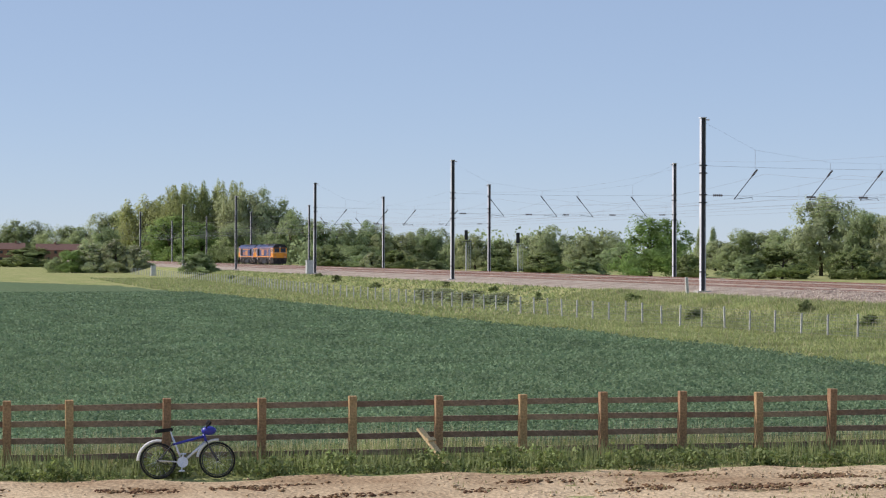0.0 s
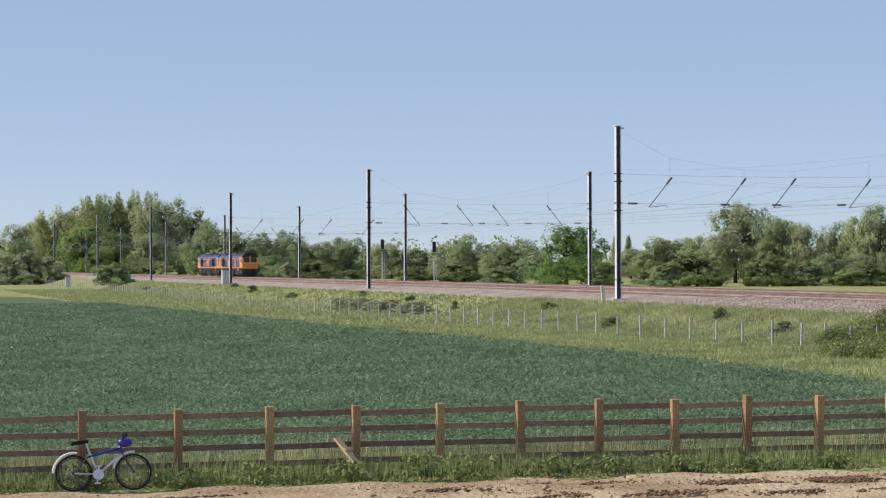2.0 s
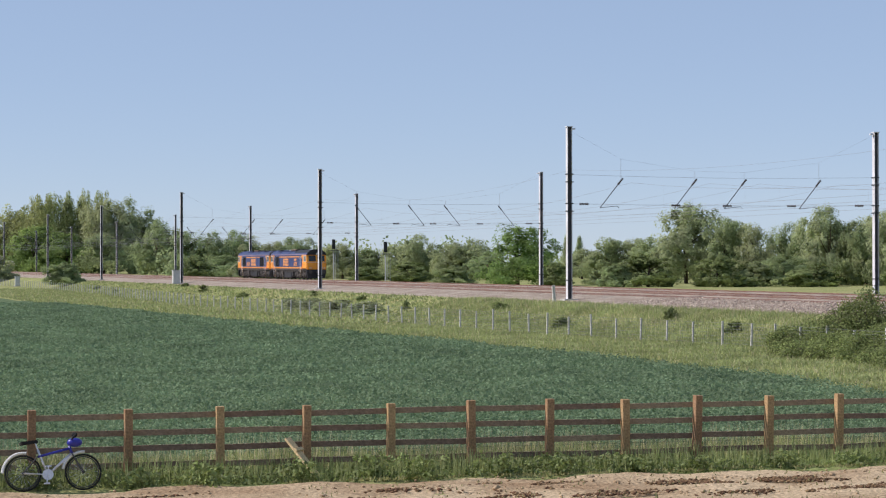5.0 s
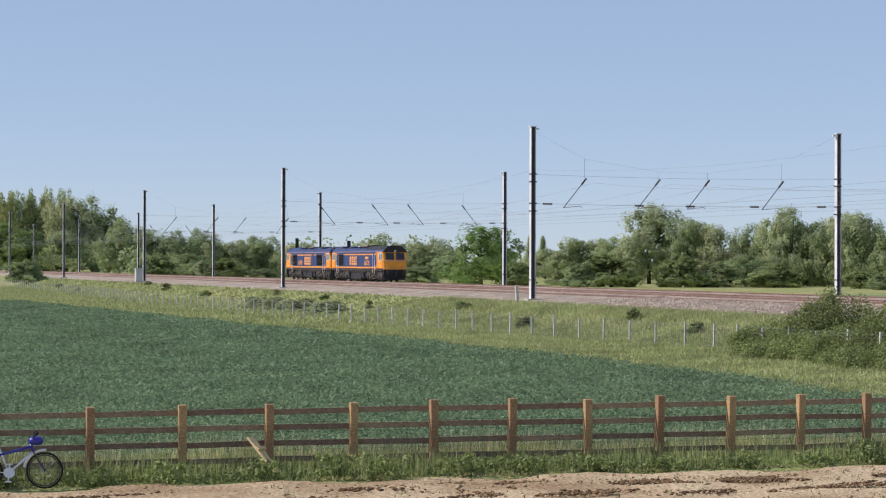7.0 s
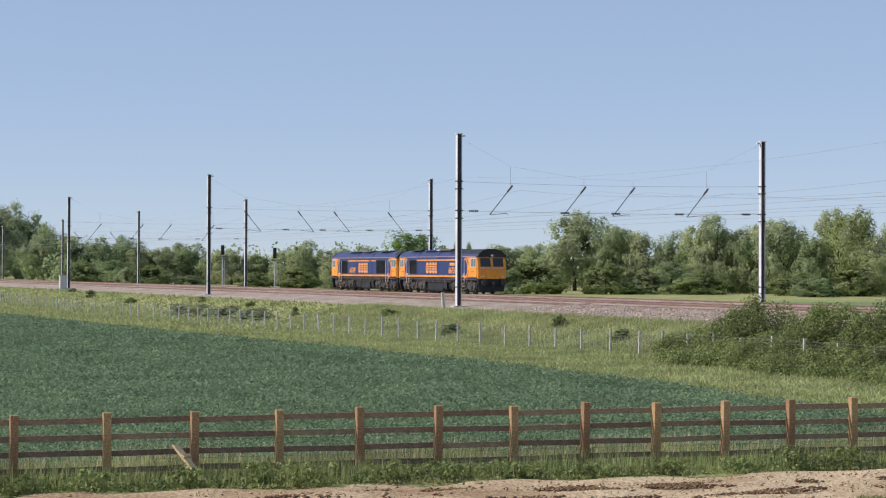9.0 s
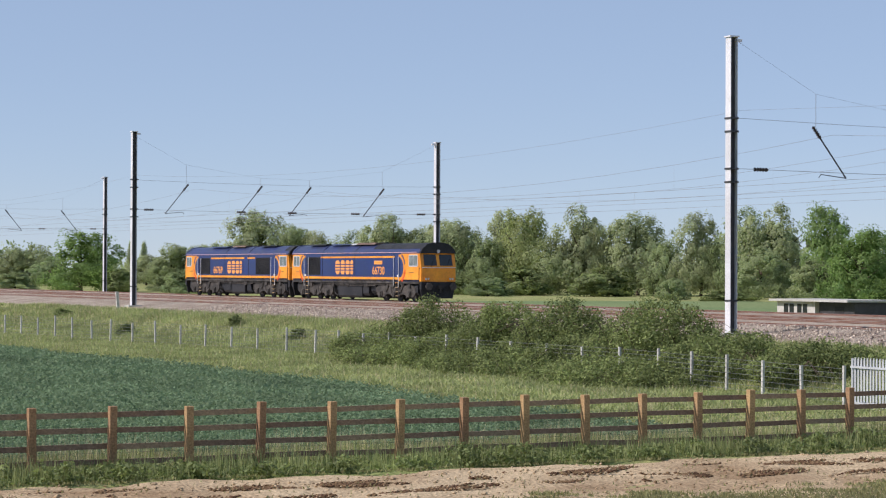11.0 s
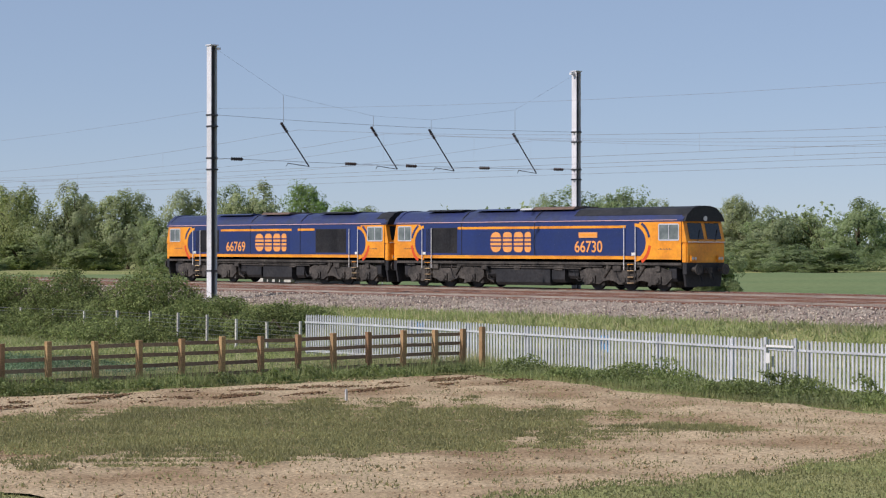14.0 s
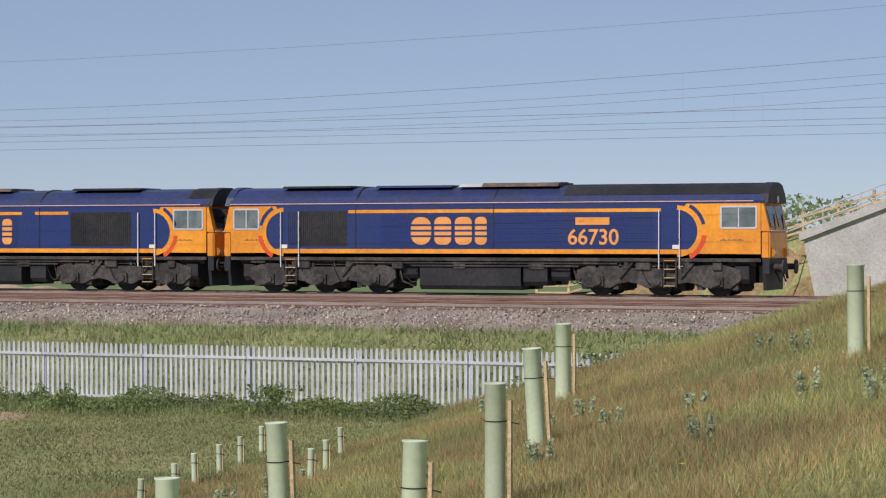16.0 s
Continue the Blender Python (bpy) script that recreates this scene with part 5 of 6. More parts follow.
# scrub beyond the line
for k, row in enumerate((("willow", -296, 156, 10.8, 7.1), ("dark", -285, 156, 9.1, 5.8), ("willow", -284, 160, 11.8, 6.9), ("bush", -276, 120, 3.9, 5.4), ("bush", -275, 125, 3.5, 5.4), ("bush", -272, 132, 3.2, 6.2), ("bush", -279, 111, 4.2, 6.2), ("bush", -280, 107, 3.0, 4.6), ("bush", -259, 140, 3.1, 5.2), ("dark", -283, 133, 4.3, 7.2), ("willow", -287, 142, 11.3, 6.6), ("dark", -285, 146, 9.5, 5.8), ("willow", -278, 148, 10.4, 6.8), ("dark", -272, 149, 7.9, 5.6), ("poplar", -269, 154, 12.1, 6.4), ("dark", -259, 153, 8.1, 6.2), ("willow", -257, 156, 12.2, 6.6), ("dark", -255, 160, 7.9, 6.2),)):
    plant_tree(*row, k % 3)
# willow row
for k, row in enumerate((("willow", -249, 160, 11.0, 7.6), ("dark", -243, 161, 7.4, 5.2), ("willow", -237, 162, 10.6, 6.1), ("dark", -230, 164, 11.1, 6.0), ("willow", -224, 165, 11.6, 7.1), ("bright", -213, 164, 11.2, 6.1), ("bright", -179, 143, 7.8, 5.8), ("bush", -209, 139, 2.5, 3.2), ("bush", -239, 148, 3.9, 6.5), ("bush", -252, 144, 3.6, 6.0), ("bush", -245, 135, 2.5, 5.0), ("bush", -198, 139, 1.4, 4.9), ("dark", -213, 154, 6.0, 6.0), ("dark", -174, 143, 7.5, 6.4), ("bright", -168, 133, 7.4, 6.1), ("willow", -184, 155, 7.1, 4.9), ("dark", -181, 158, 6.4, 4.9), ("willow", -176, 158, 6.7, 5.4),)):
    plant_tree(*row, k % 3)
# mixed wood
for k, row in enumerate((("oak", -126, 116, 5.2, 4.8), ("dark", -159, 156, 6.7, 6.8), ("dark", -168, 160, 6.4, 5.3), ("bush", -120, 116, 2.6, 5.5), ("bush", -121, 114, 2.4, 4.7), ("bush", -118, 118, 2.2, 4.7), ("bush", -153, 129, 2.4, 4.6), ("dark", -150, 133, 2.5, 5.6), ("dark", -182, 139, 4.6, 5.3), ("dark", -229, 221, 10.7, 3.7), ("dark", -223, 228, 10.7, 5.1), ("willow", -217, 235, 10.0, 5.1), ("willow", -204, 235, 10.4, 5.8), ("willow", -187, 224, 8.6, 6.5), ("dark", -183, 228, 8.1, 6.9), ("dark", -173, 225, 9.3, 7.4), ("bush", -76, 89, 3.2, 3.0), ("bush", -75, 87, 2.0, 1.9),)):
    plant_tree(*row, k % 3)
# meadow trees
for k, row in enumerate((("dark", -156, 155, 9.2, 6.2), ("dark", -151, 160, 9.5, 6.0), ("dark", -165, 203, 3.4, 7.6), ("dark", -175, 207, 4.1, 7.2), ("dark", -162, 207, 3.3, 6.9), ("willow", -267, 309, 12.7, 3.7), ("willow", -115, 211, 6.9, 5.8), ("dark", -112, 213, 7.3, 5.1), ("willow", -110, 215, 6.9, 5.1), ("dark", -107, 217, 7.5, 5.8), ("willow", -105, 219, 7.2, 5.1), ("dark", -102, 220, 7.8, 5.8), ("dark", -99, 222, 7.4, 5.8), ("dark", -108, 203, 3.2, 7.4), ("dark", -103, 207, 3.2, 7.4), ("dark", -99, 211, 3.2, 7.4), ("dark", -95, 214, 3.2, 7.4), ("dark", -121, 213, 6.5, 5.9), ("dark", -127, 214, 6.3, 6.0), ("willow", -79, 224, 7.7, 5.7),)):
    plant_tree(*row, k % 3)
# distant wood
for k, row in enumerate((("dark", -76, 225, 6.9, 5.7), ("dark", -71, 222, 7.0, 5.5), ("dark", -64, 209, 7.3, 5.2), ("dark", -58, 201, 6.4, 5.5), ("willow", -79, 218, 6.2, 4.9), ("dark", -70, 200, 2.8, 6.2), ("dark", -64, 198, 2.8, 6.6), ("dark", -56, 191, 2.8, 6.3), ("bush", -46, 144, 0.9, 4.5), ("bush", -45, 151, 1.6, 4.7), ("bush", -48, 143, 0.5, 3.3), ("dark", -58, 220, 6.0, 6.0), ("willow", -53, 217, 6.4, 5.9), ("dark", -49, 213, 5.5, 5.8), ("dark", -45, 210, 5.7, 5.6), ("dark", -42, 211, 5.7, 5.6), ("willow", -161, 224, 7.8, 6.6), ("dark", -156, 222, 8.0, 6.5),)):
    plant_tree(*row, k % 3)
# wood by the bridge
for k, row in enumerate((("willow", -150, 221, 7.7, 6.4), ("dark", -144, 219, 7.2, 6.2), ("dark", -139, 218, 7.5, 6.1), ("dark", -146, 207, 3.5, 8.1), ("dark", -139, 208, 2.8, 7.9), ("dark", -134, 209, 2.8, 7.9), ("dark", -153, 211, 2.9, 6.2), ("willow", -214, 232, 6.9, 7.4), ("dark", -207, 232, 7.3, 7.3), ("willow", -201, 233, 6.6, 7.2), ("dark", -191, 228, 7.2, 6.9), ("dark", -199, 219, 1.9, 9.2), ("dark", -187, 217, 1.9, 8.9),)):
    plant_tree(*row, k % 3)


for k in range(12):
    sx = -95 - 230 * (k / 12) ** 1.3 + rng.uniform(-3, 3)
    b = plant_tree("bush", sx, line_y(sx, rng.uniform(40.5, 45.2)), rng.uniform(0.5, 0.8), rng.uniform(0.5, 1.0), 2 * (k % 2))
    tagged(b, "low scrubby bush on the grassy railway slope", "shrub")
for k in range(9):
    plant_tree("blossom", -178 + k * 3.1, 39.0 + 1.2 * math.sin(k * 2.0), 0.9, 1.8, k % 3)


def far_woods():
    """Low unbroken belt of woodland that closes the plain."""
    gen = np.random.default_rng(5)
    C, R = [], []
    for k in range(1500):
        a = radians(gen.uniform(-35, 96))
        d = gen.uniform(560, 640) if a > radians(55) else gen.uniform(380, 430)
        x, y = -d * math.sin(a), d * math.cos(a)
        if y < 95:
            x, y = -1150, gen.uniform(-500, 120)
        h = 6.5 + 2.0 * math.sin(a * 40) + gen.uniform(-1.5, 1.5)
        for z in (1.5, 3.6, h):
            C.append((x + gen.normal() * 3, y + gen.normal() * 3, z)), R.append(2.3)
    V, F = leaf_cloud(C, R, 16, 0.55, gen)
    raw("far_woods", V, F, L_DARK, "stuff", "distant belt of green woodland on the horizon", "woods")


far_woods()


def bramble_mound(x, y, w, h, k):
    t = thing("bramble_bush", "sprawling dark green bramble thicket below the tracks", "shrub", pose(x, y, gz(x, y)))
    gen = np.random.default_rng(40 + k)
    C, R = [], []
    for _ in range(150):
        a, q = gen.uniform(0, math.tau), gen.uniform(0, 1) ** 0.5
        X, Y = w * q * math.cos(a), 2.6 * q * math.sin(a)
        top = h * (1 - q ** 1.5) ** 0.9 * gen.uniform(0.85, 1.15) + 0.12
        for z in np.linspace(0.1, top, max(2, int(top / 0.45))):
            C.append((X, Y, z)), R.append(0.36)
    V, F = leaf_cloud(C, R, 62, 0.055, gen, 0.6)
    raw("bramble_leaves", V, F, L_BRAMBLE, parent=t)
    bm = bmesh.new()
    for _ in range(26):
        a = gen.uniform(0, math.tau)
        p = Vector((gen.uniform(-w, w) * 0.7, gen.uniform(-1.5, 1.5), 0))
        q = p + Vector((math.cos(a) * 0.8, math.sin(a) * 0.8, h * 0.7))
        tube(bm, p, q, 0.012, n=4, caps=False)
        tube(bm, q, q + Vector((math.cos(a) * 0.9, math.sin(a) * 0.9, -0.4)), 0.008, n=4, caps=False)
    tagged(part("bramble_canes", bm, M_BARK, t), kind="stuff")


for k, (bx, by, bw, bh) in enumerate(((-84.5, 41.8, 2.0, 0.8), (-81.0, 42.2, 2.6, 1.9), (-75.2, 42.4, 2.4, 1.75), (-71.0, 42.5, 2.2, 1.9), (-65.0, 42.6, 3.2, 2.1), (-60.0, 42.4, 2.6, 1.0), (-55.5, 42.6, 1.6, 0.7), (-77.9, 42.0, 2.0, 0.8), (-68.3, 42.0, 2.0, 0.8), (-78.5, 39.4, 4.5, 0.6), (-70.0, 39.2, 4.5, 0.6), (-62.0, 39.0, 4.0, 0.5))):
    bramble_mound(bx, by, bw, bh, k)


def blades(name, n, where, h, w, mat, label, category, gen, lean=0.35, lift=0.0):
    """Grass: thin triangles that lean at random, rooted on the land. where(n) gives x and y."""
    x, y = where(n)
    n = len(x)
    z = ground_z(x, y) + lift
    a = gen.uniform(0, math.tau, n)
    H = gen.uniform(h[0], h[1], n) * (0.75 + 0.5 * np.abs(np.sin(x * 0.9 + np.sin(y * 1.3))))
    W = w * gen.uniform(0.6, 1.4, n)
    b = gen.uniform(0, math.tau, n)
    L = H * gen.uniform(0, lean, n)
    p = np.stack([x, y, z], -1)
    side = np.stack([np.cos(a) * W, np.sin(a) * W, 0 * W], -1)
    tip = np.stack([np.cos(b) * L, np.sin(b) * L, H], -1)
    V = np.stack([p - side, p + side, p + tip], 1).reshape(-1, 3)
    return raw(name, V, np.arange(n * 3).reshape(n, 3), mat, "stuff", label, category)


def rect(x0, x1, y0, y1, gen, keep=None):
    def pick(n):
        x, y = gen.uniform(x0, x1, n), gen.uniform(y0, y1, n)
        if keep is not None:
            k = keep(x, y)
            x, y = x[k], y[k]
        return x, y
    return pick


G = np.random.default_rng(21)


def crop():
    n = 500000
    x = -39.4 - G.uniform(0, 1, n) ** 1.7 * 160
    y = G.uniform(-3, 31, n)
    near = in_field(x, y)
    x, y = x[near], y[near]
    C = np.stack([x, y, ground_z(x, y) + G.uniform(0.10, 0.26, len(x))], -1)
    size = 0.037 + 0.0006 * np.clip(-39 - x, 0, 160)
    V, F = leaf_cloud(C, np.full(len(x), 0.06), 1, size, G, 1.1)
    raw("crop_leaves", V, F, L_CROP, "stuff", "blue-green leaves of the young crop", "crop")


crop()
blades("fence_foot_grass", 26000, rect(-39.7, -37.2, -4, 38, G), (0.12, 0.42), 0.012, L_GRASS, "long green grass at the foot of the fence", "grass", G)
blades("fence_foot_straw", 7000, rect(-39.9, -38.3, 0, 38, G), (0.25, 0.6), 0.006, L_DRY, "pale dry grass stems behind the fence", "grass", G)
blades("field_margin_grass", 90000, rect(-130, -38.5, 27, 42, G, lambda x, y: ~in_field(x, y)), (0.04, 0.15), 0.03, L_GRASS, "meadow grass on the field margin", "grass", G, 1.6)
blades("field_margin_straw", 4500, rect(-130, -38.5, 29, 42, G, lambda x, y: ~in_field(x, y)), (0.1, 0.28), 0.012, L_DRY, "straw-coloured seed heads in the margin grass", "grass", G)
blades("cutting_grass", 90000, rect(-150, 4, 40.0, 46.6, G), (0.05, 0.22), 0.024, L_GRASS, "rough green grass on the railway slope", "grass", G, 1.5)
blades("cutting_straw", 9000, rect(-150, 4, 41, 46.8, G), (0.15, 0.4), 0.012, L_DRY, "dry stems on the railway slope", "grass", G)
blades("far_margin_grass", 40000, rect(-330, -128, 22, 46, G, lambda x, y: ~in_field(x, y) & (y + bend(x) < 46)), (0.08, 0.22), 0.08, L_GRASS, "rough grass along the distant field margin", "grass", G, 1.6)
blades("far_margin_straw", 6000, rect(-330, -128, 22, 46, G, lambda x, y: ~in_field(x, y) & (y + bend(x) < 46)), (0.1, 0.25), 0.05, L_DRY, "straw-coloured grass along the distant margin", "grass", G)
blades("bank_grass", 170000, rect(-6, 9, 9, 38, G), (0.06, 0.18), 0.006, L_BANK, "long straw-green grass on the bridge bank", "grass", G, 1.1)
blades("bank_green", 85000, rect(-7, 9, 9, 38, G), (0.05, 0.16), 0.008, L_GRASS, "green undergrowth on the bridge bank", "grass", G, 1.2)
blades("bank_russet", 105000, rect(-6, 9, 9, 38, G, lambda x, y: np.sin(x * 0.9 + y * 0.3) + np.sin(y * 0.7 - x * 0.5) > -0.3), (0.09, 0.22), 0.0055, L_RUSSET, "russet seeding grass on the bridge bank", "grass", G, 0.9)


def covered(x, y):
    return G.uniform(0, 1, len(x)) < tuft_cover(x, y)


blades("rough_grass", 110000, rect(-37, -4, 8, 38, G, covered), (0.015, 0.06), 0.016, L_TURF, "short patchy grass on the rough ground", "grass", G, 0.7, 0.05)
blades("rough_green", 110000, rect(-37, -4, 8, 38, G, covered), (0.015, 0.065), 0.017, L_TURF, "short green weeds on the rough ground", "grass", G, 0.7, 0.05)
blades("trodden_turf", 90000, rect(-33, -17, 9, 31, G, lambda x, y: G.uniform(0, 1, len(x)) < tuft_cover(x, y) * 1.2 - 0.25), (0.015, 0.07), 0.016, L_TURF, "brownish turf grown over the dirt", "grass", G, 0.7, 0.05)
blades("trodden_clover", 80000, rect(-33, -17, 9, 31, G, lambda x, y: G.uniform(0, 1, len(x)) < tuft_cover(x, y) * 1.2 - 0.25), (0.015, 0.065), 0.018, L_TURF, "green turf grown over the dirt", "grass", G, 0.8, 0.05)
blades("palisade_grass", 20000, rect(-37, 0, 35.0, 37.8, G), (0.06, 0.26), 0.012, L_GRASS, "grass along the palisade", "grass", G, 0.7)


def leafy_strip(name, n, x0, x1, y0, y1, h, label):
    """Low broad-leaved weeds in heaps along a fence."""
    x, y = G.uniform(x0, x1, n), G.uniform(y0, y1, n)
    heap = np.clip(0.55 + 0.5 * np.sin(x * 1.1 + 1.5 * np.sin(y * 0.8)) + 0.35 * np.sin(x * 2.9 + y * 1.7), 0.08, 1.3)
    C = np.stack([x, y, ground_z(x, y) + 0.02 + G.uniform(0, 1, n) * h * heap], -1)
    V, F = leaf_cloud(C, np.full(n, 0.07), 2, 0.045, G, 0.7)
    raw(name, V, F, L_WEED, "stuff", label, "weeds")


leafy_strip("palisade_weeds", 26000, -37, 0, 35.4, 37.85, 0.34, "nettles and leafy weeds along the palisade")
leafy_strip("fence_weeds", 6000, -38.0, -37.1, 0, 36, 0.16, "low leafy weeds at the foot of the timber fence")


def weed_clump(x, y, w, h, k, kind=0):
    t = thing("weed_clump", ("leafy green weed clump by the fence", "tall grey-green thistle on the bank")[kind], "weed", pose(x, y, gz(x, y)))
    gen = np.random.default_rng(300 + k)
    C = [(gen.normal() * w * 0.4, gen.normal() * w * 0.4, abs(gen.uniform(0.05, h))) for _ in range(26)]
    if kind:
        C = [(w * math.cos(q * 2.1) * (1 + z), w * math.sin(q * 2.1) * (1 + z), z * (0.7 + 0.1 * q)) for q in range(4) for z in np.linspace(h, 0.06, 9)]
    V, F = leaf_cloud(C, np.full(len(C), 0.045 if kind else 0.09), 7 if kind else 12, 0.03 if kind else 0.045, gen, 0.1 if kind else 0.3)
    raw("leaves", V, F, L_THISTLE if kind else L_WEED, parent=t)
    bm = bmesh.new()
    for c in (C[::9] if kind else C[:8]):
        tube(bm, (c[0] * 0.4, c[1] * 0.4, 0), c, 0.007, n=4, caps=False)
    tagged(part("stems", bm, L_WEED, t), kind="stuff")


for k in range(26):
    weed_clump(-37.4 + rng.uniform(-0.3, 0.5), 1.0 + k * 1.38 + rng.uniform(-0.5, 0.5), 0.45, rng.uniform(0.15, 0.45), k)
for k in range(20):
    weed_clump(rng.uniform(-4, 6), rng.uniform(12, 30), 0.11, rng.uniform(0.2, 0.42), 80 + k, 1)


def flower(x, y, h):
    t = thing("yellow_flower", "small yellow meadow flower in the bank grass", "flower", pose(x, y, gz(x, y)), "yellow flowers")
    bm = bmesh.new()
    tube(bm, (0, 0, 0), (0.02, 0.01, h), 0.003, n=4)
    part("stem", bm, L_GRASS, t)
    bm = bmesh.new()
    for q in range(9):
        a = q * math.tau / 9
        tube(bm, (0.02, 0.01, h), (0.02 + 0.024 * math.cos(a), 0.01 + 0.024 * math.sin(a), h + 0.008), 0.006, 0.004, n=4)
    part("petals", bm, M_YSIGN, t)


for fx, fy in ((4.6, 9.6), (4.1, 10.4), (4.9, 10.7), (5.3, 10.1), (3.4, 11.6), (5.0, 13.0), (2.2, 10.0)):
    flower(fx, fy, 0.3)
for k in range(16):
    weed_clump(rng.uniform(-34, -3), 36.6 + rng.uniform(-1.2, 0.6), 0.6, rng.uniform(0.3, 0.7), 40 + k)


def clods():
    n = 15000
    x, y = G.uniform(-37.2, -12.5, n), G.uniform(-2, 35, n)
    k = (dirt_depth(x, y) > 0.2) & (tuft_cover(x, y) < 0.5) & ((y > 10) | (G.uniform(0, 1, n) < 0.3))
    x, y = x[k], y[k]
    rut = (np.sin((x + 0.1 * y) * 3.1) > 0.2) | (G.uniform(0, 1, len(x)) < 0.4)
    x, y = x[rut], y[rut]
    n = len(x)
    r = G.uniform(0.008, 0.03, n) * np.where(G.uniform(0, 1, n) < 0.08, 2.0, 1)
    d = G.normal(size=(n, 6, 3))
    d = np.array([(1, 0, 0), (-1, 0, 0), (0, 1, 0), (0, -1, 0), (0, 0, 1), (0, 0, -1)])[None] * G.uniform(0.6, 1.3, (n, 6, 1)) + d * 0.15
    V = np.stack([x, y, ground_z(x, y) + 0.045], -1)[:, None] + d * (r[:, None] * np.array([1.2, 1.4, 0.7]))[:, None, :]
    b = np.arange(n)[:, None] * 6
    F = np.concatenate([b + np.array([q]) for q in ((0, 2, 4), (2, 1, 4), (1, 3, 4), (3, 0, 4), (2, 0, 5), (1, 2, 5), (3, 1, 5), (0, 3, 5))])
    raw("soil_clods", V.reshape(-1, 3), F, M_DIRT, "stuff", "loose clods of brown soil in the ruts", "soil")


clods()


def turned_soil():
    """Dark damp soil thrown up beside the wheel ruts."""
    n = 18000
    y = G.uniform(-2, 35, n)
    y = y[(y > 11 + 2 * G.normal(size=n)) | (G.uniform(0, 1, n) < 0.25)]
    n = len(y)
    c = np.where(G.uniform(0, 1, n) < 0.6, -35.2, -33.7) + 0.25 * np.sin(y * 0.5)
    x = c + G.normal(size=n) * 0.22
    k = np.sin(y * 1.9 + 2 * np.sin(x * 3)) * np.sin(y * 0.8) > 0.15
    x, y = x[k], y[k]
    n = len(x)
    r = G.uniform(0.012, 0.035, n)
    d = np.array([(1, 0, 0), (-1, 0, 0), (0, 1, 0), (0, -1, 0), (0, 0, 1), (0, 0, -1)])[None] * G.uniform(0.6, 1.3, (n, 6, 1)) + G.normal(size=(n, 6, 3)) * 0.2
    V = np.stack([x, y, ground_z(x, y) + 0.03], -1)[:, None] + d * (r[:, None] * np.array([1.2, 1.9, 0.8]))[:, None, :]
    b = np.arange(n)[:, None] * 6
    F = np.concatenate([b + np.array([q]) for q in ((0, 2, 4), (2, 1, 4), (1, 3, 4), (3, 0, 4), (2, 0, 5), (1, 2, 5), (3, 1, 5), (0, 3, 5))])
    raw("turned_soil", V.reshape(-1, 3), F, M_CLOD, "stuff", "dark turned soil along the wheel ruts", "soil")


turned_soil()


# ---- tree guards ----
def tree_guard(x, y, h, r, label):
    z = gz(x, y)
    t = thing("tree_guard", label, "tree guard", pose(x, y, z, rng.uniform(-2.5, 2.5), rng.uniform(-2.5, 2.5), 0), "tree guards on the bank")
    bm = bmesh.new()
    n = 20
    rings = [[bm.verts.new((q * math.cos(k * math.tau / n), q * math.sin(k * math.tau / n), zz)) for k in range(n)] for q, zz in ((r, -0.1), (r, h - 0.01), (r * 1.1, h), (r * 1.1, h + 0.012), (r * 0.95, h), (r * 0.95, h - 0.5))]
    for a, b in zip(rings, rings[1:]):
        for k in range(n):
            bm.faces.new((a[k], a[(k + 1) % n], b[(k + 1) % n], b[k]))
    part("tube", bm, M_TUBE, t, "pale green plastic tube", smooth=True)
    bm = bmesh.new()
    s = r * 1.35
    box(bm, s, s + r * 0.35, -r * 0.25, r * 0.25, -0.15, h * 0.88)
    part("stake", bm, M_PALEWOOD, t, "sawn timber stake")
    bm = bmesh.new()
    for q in (0.72,):
        torus_z = h * q
        m = [(r * 1.04 * math.cos(a), r * 1.04 * math.sin(a)) for a in np.linspace(0, math.tau, 15)]
        for p, q2 in zip(m, m[1:]):
            tube(bm, (*p, torus_z), (*q2, torus_z), 0.006, n=4, caps=False)
        tube(bm, (r, 0, torus_z), (s + r * 1.2, -0.03, torus_z - 0.02), 0.007, n=4)
    part("tie", bm, M_RUBBER, t, "black plastic tie")


BIG = ((1.45, 11.64), (4.03, 8.75), (3.09, 13.07), (1.37, 19.07), (-1.17, 27.38), (4.37, 24.25), (2.46, 7.66))
for gx, gy in BIG:
    tree_guard(gx, gy, 1.3, 0.08 + 0.0018 * gy, "pale green plastic tree guard tied to a timber stake")
SMALL = ((-4.3, 18.87), (-5.22, 21.48), (-5.87, 23.28), (-6.21, 24.74), (-6.55, 26.13), (-7.16, 28.12), (-3.22, 22.5), (-4.75, 26.32), (-2.21, 19.87))
for gx, gy in SMALL:
    tree_guard(gx, gy, 0.5, 0.045, "short pale tree guard at the foot of the bank")


